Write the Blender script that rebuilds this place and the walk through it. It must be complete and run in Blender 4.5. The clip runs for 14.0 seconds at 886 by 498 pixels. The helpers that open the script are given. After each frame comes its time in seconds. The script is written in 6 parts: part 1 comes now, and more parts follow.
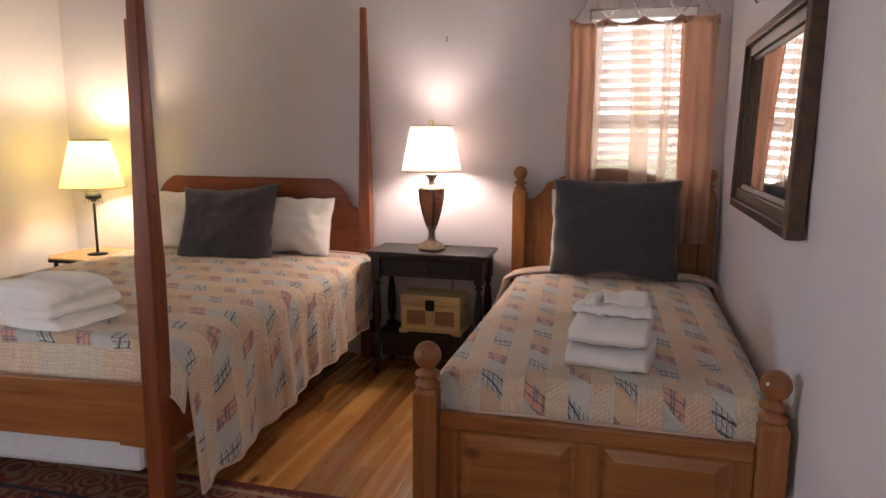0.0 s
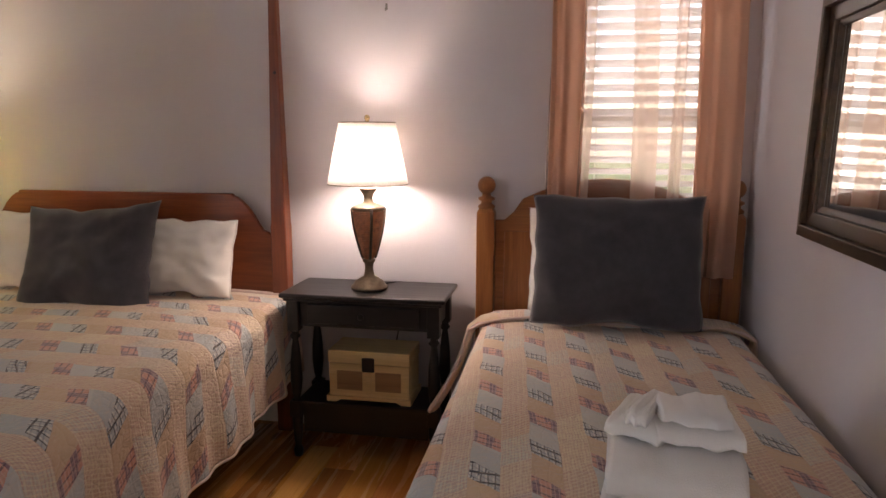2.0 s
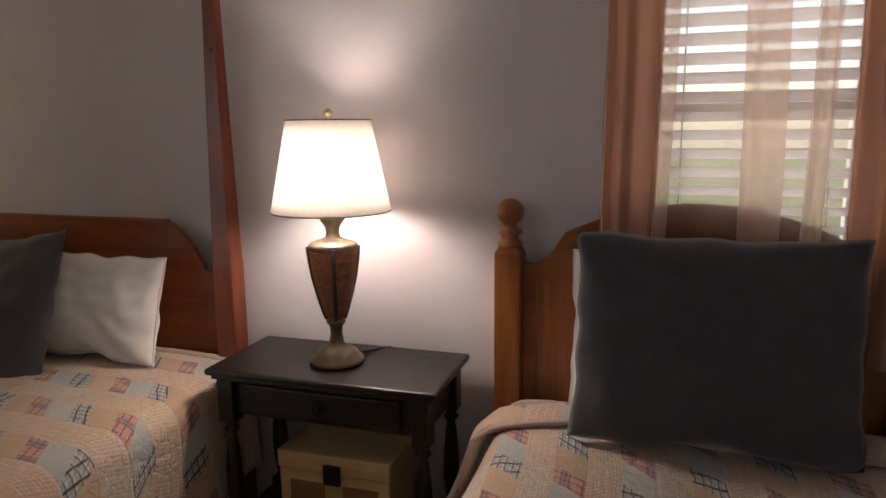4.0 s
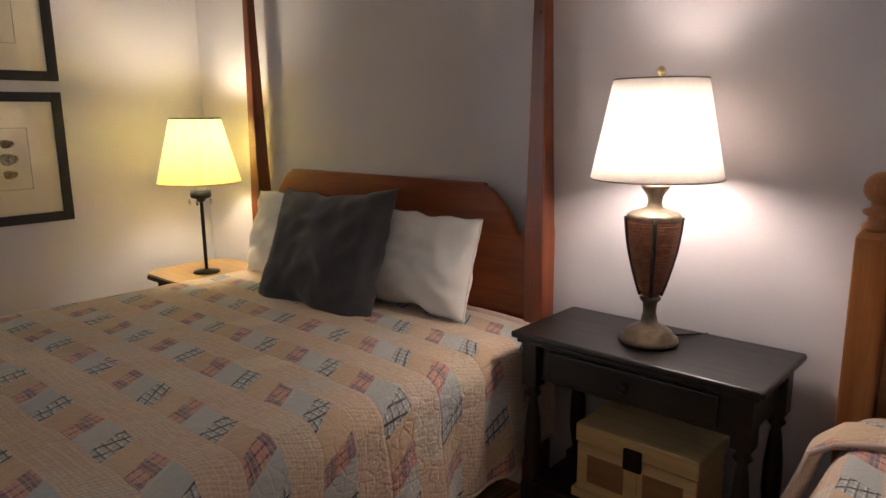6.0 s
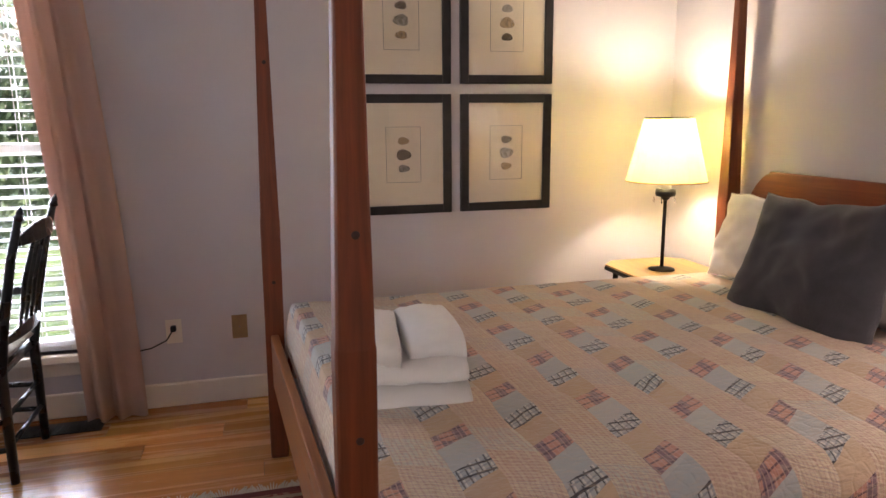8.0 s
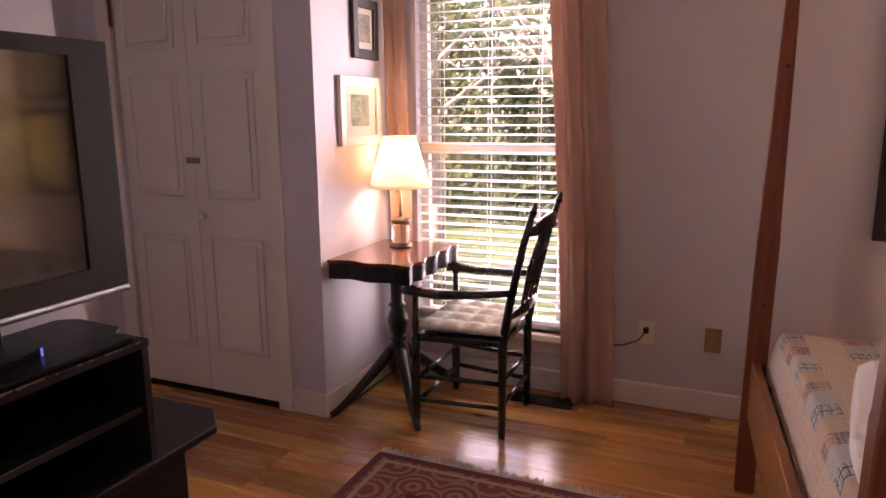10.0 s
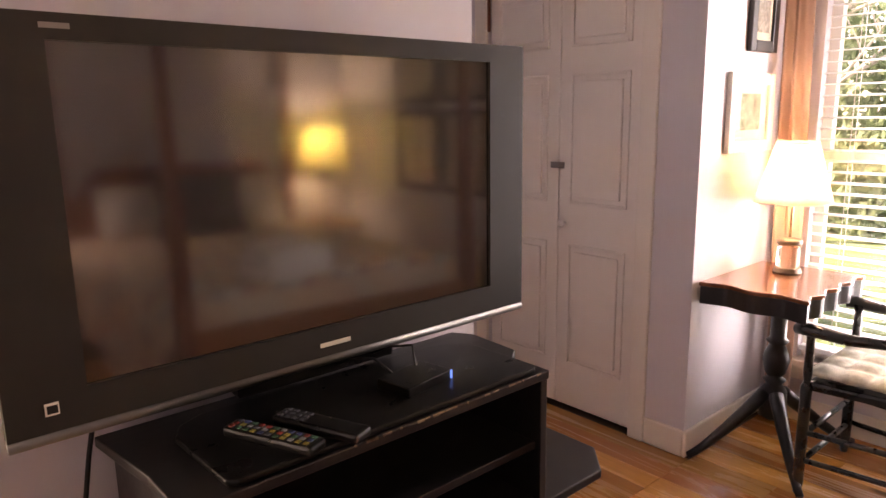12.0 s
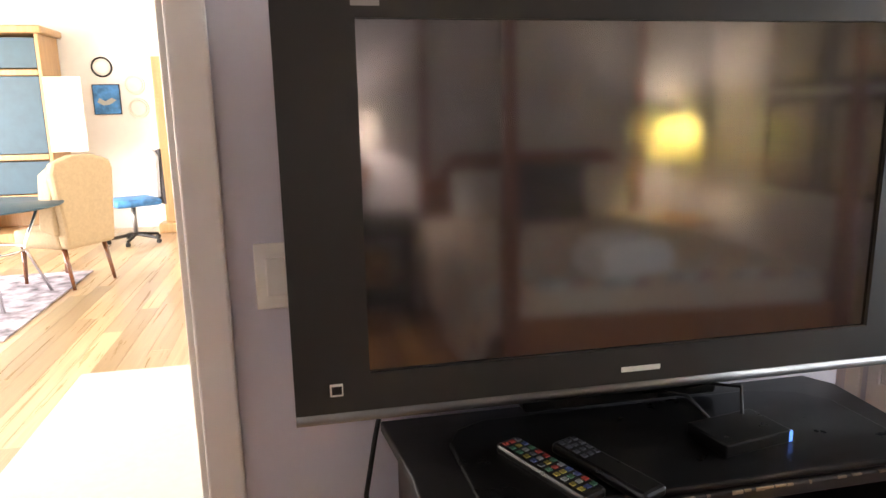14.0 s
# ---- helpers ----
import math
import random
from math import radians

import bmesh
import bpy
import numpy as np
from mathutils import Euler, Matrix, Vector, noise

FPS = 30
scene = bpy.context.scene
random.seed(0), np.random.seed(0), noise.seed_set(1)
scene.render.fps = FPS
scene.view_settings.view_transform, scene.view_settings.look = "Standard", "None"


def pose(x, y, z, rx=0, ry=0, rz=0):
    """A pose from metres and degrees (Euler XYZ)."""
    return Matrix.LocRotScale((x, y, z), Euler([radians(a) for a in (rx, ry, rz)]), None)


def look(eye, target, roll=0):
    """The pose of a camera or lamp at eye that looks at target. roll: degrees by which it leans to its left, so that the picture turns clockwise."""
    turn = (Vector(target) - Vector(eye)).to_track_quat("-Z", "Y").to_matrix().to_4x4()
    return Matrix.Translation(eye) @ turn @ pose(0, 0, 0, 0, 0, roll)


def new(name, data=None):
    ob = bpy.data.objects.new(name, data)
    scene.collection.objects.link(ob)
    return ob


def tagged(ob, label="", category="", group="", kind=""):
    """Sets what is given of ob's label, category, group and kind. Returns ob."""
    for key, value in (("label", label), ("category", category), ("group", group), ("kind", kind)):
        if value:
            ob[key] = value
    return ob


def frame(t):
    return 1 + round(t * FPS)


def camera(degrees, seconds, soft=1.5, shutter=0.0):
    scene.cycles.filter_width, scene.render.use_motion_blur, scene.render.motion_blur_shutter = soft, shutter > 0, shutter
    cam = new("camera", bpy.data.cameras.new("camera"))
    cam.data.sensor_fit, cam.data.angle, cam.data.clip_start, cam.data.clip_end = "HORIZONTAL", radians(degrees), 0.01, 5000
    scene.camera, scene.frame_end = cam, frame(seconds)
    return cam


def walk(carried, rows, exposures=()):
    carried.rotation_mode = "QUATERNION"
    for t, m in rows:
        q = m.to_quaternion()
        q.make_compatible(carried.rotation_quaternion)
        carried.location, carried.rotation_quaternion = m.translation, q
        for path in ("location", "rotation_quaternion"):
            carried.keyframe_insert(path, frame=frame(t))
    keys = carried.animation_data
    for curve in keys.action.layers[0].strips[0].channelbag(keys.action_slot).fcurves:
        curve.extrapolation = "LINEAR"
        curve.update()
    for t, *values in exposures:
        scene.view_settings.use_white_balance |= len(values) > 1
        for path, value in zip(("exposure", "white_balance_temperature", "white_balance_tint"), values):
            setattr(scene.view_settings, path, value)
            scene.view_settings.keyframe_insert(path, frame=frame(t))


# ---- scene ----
import itertools

cam = camera(66.0, 14.0)
PATH = [
    (0, (-0.452, -3.869, 1.341), (-0.985, -1.878, 1.005), 0.2),
    (0.5, (-0.495, -3.627, 1.355), (-0.926, -1.699, 1.032), 0.3),
    (1, (-0.593, -3.421, 1.346), (-1.004, -1.491, 1.021), 0.2),
    (1.5, (-0.696, -3.176, 1.325), (-1.066, -1.237, 1.0), 0.2),
    (2, (-0.7, -2.922, 1.343), (-1.047, -0.979, 1.024), 0.2),
    (2.2, (-0.711, -2.822, 1.355), (-1.045, -0.876, 1.034), 0.3),
    (4.3, (-0.629, -1.836, 1.381), (-1.34, 0.0, 1.027), -0.8),
    (4.5, (-0.635, -1.808, 1.379), (-1.434, -0.008, 1.027), -0.9),
    (5, (-0.653, -1.796, 1.374), (-1.633, -0.09, 1.016), -1.0),
    (5.5, (-0.703, -1.839, 1.328), (-1.856, -0.244, 0.972), -0.6),
    (6, (-0.731, -1.878, 1.326), (-2.046, -0.422, 0.938), -0.6),
    (6.5, (-0.772, -1.929, 1.325), (-2.267, -0.661, 0.929), -0.6),
    (7, (-0.820, -2.025, 1.326), (-2.604, -0.835, 0.902), -0.5),
    (7.5, (-0.833, -2.072, 1.329), (-2.773, -1.169, 0.904), -0.6),
    (8, (-0.856, -2.118, 1.335), (-2.925, -1.573, 0.918), -0.5),
    (8.5, (-0.882, -2.154, 1.346), (-3.017, -1.951, 0.930), -0.4),
    (8.8, (-0.899, -2.156, 1.366), (-3.035, -2.172, 0.942), -0.4),
    (9, (-0.903, -2.155, 1.378), (-3.038, -2.316, 0.95), -0.4),
    (9.2, (-0.915, -2.156, 1.380), (-3.027, -2.491, 0.953), -0.4),
    (11.3, (-0.892, -2.498, 1.405), (-2.418, -3.727, 1.006), -0.6),
    (11.5, (-0.903, -2.542, 1.407), (-2.365, -3.847, 1.007), -0.7),
    (12, (-0.966, -2.561, 1.418), (-2.251, -4.042, 1.026), -0.9),
    (12.5, (-1.052, -2.638, 1.412), (-2.081, -4.308, 1.023), -0.8),
    (13, (-1.106, -2.771, 1.386), (-1.934, -4.552, 1.01), -1.2),
    (13.5, (-1.106, -2.76, 1.377), (-1.731, -4.627, 1.024), -1.2),
    (14, (-1.117, -2.696, 1.404), (-1.51, -4.615, 0.999), -1.1),
]
EXPOSURE = [(0, 2.32, 7250, 23), (1, 2.24, 7300, 23), (2, 2.16, 7250, 22), (4.4, 1.31, 7050, 16), (5, 1.15, 7000, 15),
            (6, 1.6, 6850, 15), (7.5, 2.21, 6850, 18), (8.4, 2.57, 7000, 33), (9.1, 2.08, 8700, 54), (11.3, 2.11, 8800, 50), (12, 3.03, 9300, 38), (12.6, 3.78, 10300, 30),
            (13.0, 4.18, 7800, 9), (13.5, 4.03, 7100, 11), (14, 3.33, 7100, 17)]
walk(cam, [(t, look(eye, target, roll)) for t, eye, target, roll in PATH], EXPOSURE)

# world and main lights
world = bpy.data.worlds.new("sky")
scene.world = world
world.use_nodes = True
wn = world.node_tree
sky = wn.nodes.new("ShaderNodeTexSky")
sky.sky_type, sky.sun_disc, sky.sun_elevation, sky.sun_rotation = "NISHITA", False, radians(48), radians(140)
wn.links.new(sky.outputs[0], wn.nodes["Background"].inputs[0])
wn.nodes["Background"].inputs[1].default_value = 0.15


def lamp(name, kind, energy, color, m, size=0.03, sy=0.0):
    d = bpy.data.lights.new(name, kind)
    d.energy, d.color = energy, color
    if kind == "AREA":
        d.shape, d.size, d.size_y = "RECTANGLE", size, sy
    elif kind == "SUN":
        d.angle = size
    else:
        d.shadow_soft_size = size
    ob = new(name, d)
    ob.matrix_world = m
    return ob


SUN = lamp("sun", "SUN", 5.0, (1.0, 0.93, 0.84), look((3.3, -3.9, 5.6), (0, 0, 0)), radians(0.5))
lamp("bulb_white", "POINT", 4.0, (1.0, 0.89, 0.82), pose(-1.50, -0.21, 1.245), 0.065)
lamp("bulb_yellow", "POINT", 5.2, (1.0, 0.90, 0.68), pose(-3.71, -0.27, 1.235), 0.04)
lamp("bulb_desk", "POINT", 1.4, (1.0, 0.76, 0.52), pose(-3.857, -3.71, 1.17), 0.03)
lamp("window_light_west", "AREA", 14.5, (0.70, 0.84, 1.0), look((-4.26, -3.25, 1.25), (-3.0, -3.1, 1.2)), 0.55, 1.7)
lamp("window_light_north", "AREA", 2.0, (0.86, 0.91, 1.0), look((-0.41, 0.14, 1.45), (-0.41, -1.0, 1.3)), 0.55, 1.2)
# added fill for the bright living room, no known source on this side
lamp("living_fill_light", "AREA", 66.0, (1.0, 0.97, 0.93), look((4.15, -8.0, 1.5), (0, -8.0, 1.2)), 4.5, 2.0)

# ---------- mesh helpers ----------


def part(name, bm, mat, parent=None, label="", bevel=0.0, smooth=False, at=None, solid=0.0):
    me = bpy.data.meshes.new(name)
    bmesh.ops.recalc_face_normals(bm, faces=bm.faces)
    bm.to_mesh(me)
    bm.free()
    if smooth:
        me.polygons.foreach_set("use_smooth", [True] * len(me.polygons))
    me.materials.append(mat)
    ob = new(name, me)
    if at is not None:
        ob.matrix_basis = at
    ob.parent = parent
    if solid:
        s = ob.modifiers.new("thick", "SOLIDIFY")
        s.thickness = solid
        s.offset = -1
    if bevel:
        b = ob.modifiers.new("edge", "BEVEL")
        b.width, b.segments, b.limit_method, b.angle_limit = bevel, 2, "ANGLE", radians(40)
    if label:
        ob["label"] = label
    return ob


def thing(name, m, label, category, group=""):
    ob = new(name)
    ob.matrix_basis = m
    ob.empty_display_size = 0.1
    return tagged(ob, label, category, group)


def bx(x0, y0, z0, x1, y1, z1, bm=None):
    bm = bm or bmesh.new()
    v = [bm.verts.new(p) for p in itertools.product((x0, x1), (y0, y1), (z0, z1))]
    for f in ((0, 1, 3, 2), (4, 6, 7, 5), (0, 4, 5, 1), (2, 3, 7, 6), (0, 2, 6, 4), (1, 5, 7, 3)):
        bm.faces.new([v[i] for i in f])
    return bm


def lathe(profile, n=32, bm=None, c=(0, 0), cap=True):
    bm = bm or bmesh.new()
    rings = []
    for r, z in profile:
        rings.append([bm.verts.new((c[0] + r * math.cos(a), c[1] + r * math.sin(a), z)) for a in (2 * math.pi * k / n for k in range(n))])
    for a, b in zip(rings, rings[1:]):
        for k in range(n):
            bm.faces.new((a[k], a[(k + 1) % n], b[(k + 1) % n], b[k]))
    if cap:
        bm.faces.new(rings[0])
        bm.faces.new(rings[-1])
    return bm


def tube(points, radii, n=10, bm=None):
    """A tube along points; radii a number or one a point."""
    bm = bm or bmesh.new()
    pts = [Vector(p) for p in points]
    if not hasattr(radii, "__len__"):
        radii = [radii] * len(pts)
    rings = []
    side = None
    for i, p in enumerate(pts):
        d = (pts[min(i + 1, len(pts) - 1)] - pts[max(i - 1, 0)]).normalized()
        if side is None:
            side = d.orthogonal().normalized()
        side = (side - d * side.dot(d)).normalized()
        up = d.cross(side)
        rings.append([bm.verts.new(p + radii[i] * (math.cos(a) * side + math.sin(a) * up)) for a in (2 * math.pi * k / n for k in range(n))])
    for a, b in zip(rings, rings[1:]):
        for k in range(n):
            bm.faces.new((a[k], a[(k + 1) % n], b[(k + 1) % n], b[k]))
    bm.faces.new(rings[0])
    bm.faces.new(rings[-1])
    return bm


def plate(outline, t, plane="xz", off=0.0, bm=None):
    """An outline extruded by t. plane: the two axes of the outline."""
    bm = bm or bmesh.new()

    def place(a, b, c):
        return {"xz": (a, c, b), "xy": (a, b, c), "yz": (c, a, b)}[plane]
    front = [bm.verts.new(place(a, b, off)) for a, b in outline]
    back = [bm.verts.new(place(a, b, off + t)) for a, b in outline]
    bm.faces.new(front)
    bm.faces.new(back[::-1])
    k = len(outline)
    for i in range(k):
        bm.faces.new((front[i], front[(i + 1) % k], back[(i + 1) % k], back[i]))
    return bm


def sheet(nu, nv, fn, uv=None, bm=None):
    """A grid surface fn(a, b) for a, b in 0..1."""
    bm = bm or bmesh.new()
    vs = [[bm.verts.new(fn(i / nu, j / nv)) for j in range(nv + 1)] for i in range(nu + 1)]
    lay = bm.loops.layers.uv.new("UVMap") if uv else None
    for i in range(nu):
        for j in range(nv):
            f = bm.faces.new((vs[i][j], vs[i + 1][j], vs[i + 1][j + 1], vs[i][j + 1]))
            if uv:
                for loop, (a, b) in zip(f.loops, ((i, j), (i + 1, j), (i + 1, j + 1), (i, j + 1))):
                    loop[lay].uv = uv(a / nu, b / nv)
    return bm


def ramp(x, pts):
    """Straight lines between (x, y) points."""
    for (a, b), (c, d) in zip(pts, pts[1:]):
        if x <= c:
            return b + (d - b) * max(0.0, x - a) / max(1e-9, c - a)
    return pts[-1][1]


def loftbox(levels, bm=None, cx=0.0, cy=0.0):
    """A square post through levels of (z, half width)."""
    bm = bm or bmesh.new()
    rings = [[bm.verts.new((cx + sx * h, cy + sy * h, z)) for sx, sy in ((-1, -1), (1, -1), (1, 1), (-1, 1))] for z, h in levels]
    for a, b in zip(rings, rings[1:]):
        for k in range(4):
            bm.faces.new((a[k], a[(k + 1) % 4], b[(k + 1) % 4], b[k]))
    bm.faces.new(rings[0])
    bm.faces.new(rings[-1])
    return bm


# ---------- materials ----------


def base_mat(name):
    m = bpy.data.materials.new(name)
    m.use_nodes = True
    nt = m.node_tree
    return m, nt, nt.nodes["Principled BSDF"]


def nd(nt, kind, **kw):
    n = nt.nodes.new(kind)
    for k, v in kw.items():
        if k in n.inputs:
            n.inputs[k].default_value = v
    return n


def mth(nt, op, a, b=None, c=None):
    n = nt.nodes.new("ShaderNodeMath")
    n.operation = op
    for i, v in enumerate((a, b, c)):
        if v is None:
            continue
        if isinstance(v, (int, float)):
            n.inputs[i].default_value = v
        else:
            nt.links.new(v, n.inputs[i])
    return n.outputs[0]


def mixc(nt, fac, a, b, mode="MIX"):
    n = nt.nodes.new("ShaderNodeMix")
    n.data_type, n.blend_type = "RGBA", mode
    for sock, v in ((n.inputs[0], fac), (n.inputs[6], a), (n.inputs[7], b)):
        if isinstance(v, (int, float)):
            sock.default_value = v
        elif isinstance(v, tuple):
            sock.default_value = (*v[:3], 1)
        else:
            nt.links.new(v, sock)
    return n.outputs[2]


def noisy(nt, coord, scale, stretch=(1, 1, 1), detail=4.0, rough=0.55, dist=0.0):
    mp = nt.nodes.new("ShaderNodeMapping")
    mp.inputs["Scale"].default_value = stretch
    nt.links.new(coord, mp.inputs[0])
    n = nd(nt, "ShaderNodeTexNoise", Scale=scale, Detail=detail, Roughness=rough, Distortion=dist)
    nt.links.new(mp.outputs[0], n.inputs["Vector"])
    return n.outputs["Fac"]


def bump(nt, bs, height, strength, dist=0.01):
    b = nd(nt, "ShaderNodeBump", Strength=strength, Distance=dist)
    nt.links.new(height, b.inputs["Height"])
    nt.links.new(b.outputs[0], bs.inputs["Normal"])


def contrast(nt, x, lo, hi):
    n = nt.nodes.new("ShaderNodeMapRange")
    nt.links.new(x, n.inputs[0])
    n.inputs[1].default_value, n.inputs[2].default_value = lo, hi
    return n.outputs[0]


def plain(name, color, rough=0.5, metal=0.0, var=0.12, scale=9.0, bumpy=0.15, fine=160.0, coat=0.0, sheen=0.0):
    m, nt, bs = base_mat(name)
    tc = nt.nodes.new("ShaderNodeTexCoord").outputs["Object"]
    n = noisy(nt, tc, scale)
    dark = tuple(c * (1 - var) for c in color)
    lite = tuple(min(1, c * (1 + var)) for c in color)
    nt.links.new(mixc(nt, contrast(nt, n, 0.3, 0.7), dark, lite), bs.inputs["Base Color"])
    nt.links.new(mth(nt, "MULTIPLY_ADD", n, 0.2, rough - 0.1), bs.inputs["Roughness"])
    bs.inputs["Metallic"].default_value = metal
    bs.inputs["Coat Weight"].default_value = coat
    bs.inputs["Sheen Weight"].default_value = sheen
    if bumpy:
        bump(nt, bs, noisy(nt, tc, fine), bumpy, 0.002)
    return m


def wood(name, dark, light, rough=0.35, axis=2, knots=0.5, rnd=False, coat=0.15, scale=1.0):
    """Sawn wood with its grain along an axis."""
    m, nt, bs = base_mat(name)
    tc = nt.nodes.new("ShaderNodeTexCoord").outputs["Object"]
    if rnd:
        info = nt.nodes.new("ShaderNodeObjectInfo")
        add = nt.nodes.new("ShaderNodeVectorMath")
        add.operation = "ADD"
        sc = mth(nt, "MULTIPLY", info.outputs["Random"], 40.0)
        comb = nt.nodes.new("ShaderNodeCombineXYZ")
        nt.links.new(sc, comb.inputs[0]), nt.links.new(sc, comb.inputs[1])
        nt.links.new(tc, add.inputs[0]), nt.links.new(comb.outputs[0], add.inputs[1])
        tc = add.outputs[0]
    st = [9.0, 9.0, 9.0]
    st[axis] = 0.55
    g = noisy(nt, tc, 3.2 * scale, tuple(st), 7, 0.62, 0.7)
    st2 = [60.0, 60.0, 60.0]
    st2[axis] = 2.0
    fine = noisy(nt, tc, 3.0 * scale, tuple(st2), 3, 0.6)
    col = mixc(nt, contrast(nt, g, 0.33, 0.68), dark, light)
    col = mixc(nt, mth(nt, "MULTIPLY", contrast(nt, fine, 0.45, 0.8), 0.35), col, tuple(c * 0.55 for c in dark))
    blot = noisy(nt, tc, 1.3 * scale, (1, 1, 1), 3)
    col = mixc(nt, mth(nt, "MULTIPLY", contrast(nt, blot, 0.45, 0.75), 0.35), col, tuple(c * 0.7 for c in dark))
    if knots:
        v = nt.nodes.new("ShaderNodeTexVoronoi")
        mp = nt.nodes.new("ShaderNodeMapping")
        s3 = [1.0, 1.0, 1.0]
        s3[axis] = 0.6
        mp.inputs["Scale"].default_value = s3
        nt.links.new(tc, mp.inputs[0])
        nt.links.new(mp.outputs[0], v.inputs["Vector"])
        v.inputs["Scale"].default_value = 4.2
        k = contrast(nt, v.outputs["Distance"], 0.11, 0.05)
        col = mixc(nt, mth(nt, "MULTIPLY", k, knots), col, tuple(c * 0.22 for c in dark))
    if rnd:
        hsv = nt.nodes.new("ShaderNodeHueSaturation")
        nt.links.new(col, hsv.inputs["Color"])
        nt.links.new(mth(nt, "MULTIPLY_ADD", info.outputs["Random"], 0.7, 0.62), hsv.inputs["Value"])
        nt.links.new(mth(nt, "MULTIPLY_ADD", mth(nt, "FRACT", sc), 0.02, 0.492), hsv.inputs["Hue"])
        col = hsv.outputs[0]
    nt.links.new(col, bs.inputs["Base Color"])
    nt.links.new(mth(nt, "MULTIPLY_ADD", g, 0.25, rough - 0.12), bs.inputs["Roughness"])
    bs.inputs["Coat Weight"].default_value = coat
    bs.inputs["Coat Roughness"].default_value = 0.18
    bump(nt, bs, fine, 0.12, 0.001)
    return m


def glow_shade(name, color, trans):
    """Thin lampshade cloth that lets its bulb through."""
    m, nt, bs = base_mat(name)
    nt.nodes.remove(bs)
    out = nt.nodes["Material Output"]
    tc = nt.nodes.new("ShaderNodeTexCoord").outputs["Object"]
    weave = noisy(nt, tc, 90, (1, 1, 0.3), 3)
    col = mixc(nt, contrast(nt, weave, 0.3, 0.7), tuple(c * 0.94 for c in color), color)
    d, t, mx = nt.nodes.new("ShaderNodeBsdfDiffuse"), nt.nodes.new("ShaderNodeBsdfTranslucent"), nt.nodes.new("ShaderNodeMixShader")
    nt.links.new(col, d.inputs[0]), nt.links.new(col, t.inputs[0])
    mx.inputs[0].default_value = trans
    nt.links.new(d.outputs[0], mx.inputs[1]), nt.links.new(t.outputs[0], mx.inputs[2])
    nt.links.new(mx.outputs[0], out.inputs[0])
    return m


def sheer(name, color, clear, trans=0.6):
    m, nt, bs = base_mat(name)
    nt.nodes.remove(bs)
    out = nt.nodes["Material Output"]
    d, t, mx = nt.nodes.new("ShaderNodeBsdfDiffuse"), nt.nodes.new("ShaderNodeBsdfTranslucent"), nt.nodes.new("ShaderNodeMixShader")
    d.inputs[0].default_value = t.inputs[0].default_value = (*color, 1)
    mx.inputs[0].default_value = trans
    tr, m2 = nt.nodes.new("ShaderNodeBsdfTransparent"), nt.nodes.new("ShaderNodeMixShader")
    tr.inputs[0].default_value = (1.0, 0.97, 0.94, 1)
    m2.inputs[0].default_value = clear
    nt.links.new(d.outputs[0], mx.inputs[1]), nt.links.new(t.outputs[0], mx.inputs[2])
    nt.links.new(mx.outputs[0], m2.inputs[1]), nt.links.new(tr.outputs[0], m2.inputs[2])
    nt.links.new(m2.outputs[0], out.inputs[0])
    return m


def emitter(name, color, strength):
    m, nt, bs = base_mat(name)
    bs.inputs["Base Color"].default_value = (*color, 1)
    bs.inputs["Emission Color"].default_value = (*color, 1)
    bs.inputs["Emission Strength"].default_value = strength
    return m


def glass_mat(name):
    m, nt, bs = base_mat(name)
    bs.inputs["Transmission Weight"].default_value = 1.0
    bs.inputs["Roughness"].default_value = 0.0
    bs.inputs["IOR"].default_value = 1.45
    return m


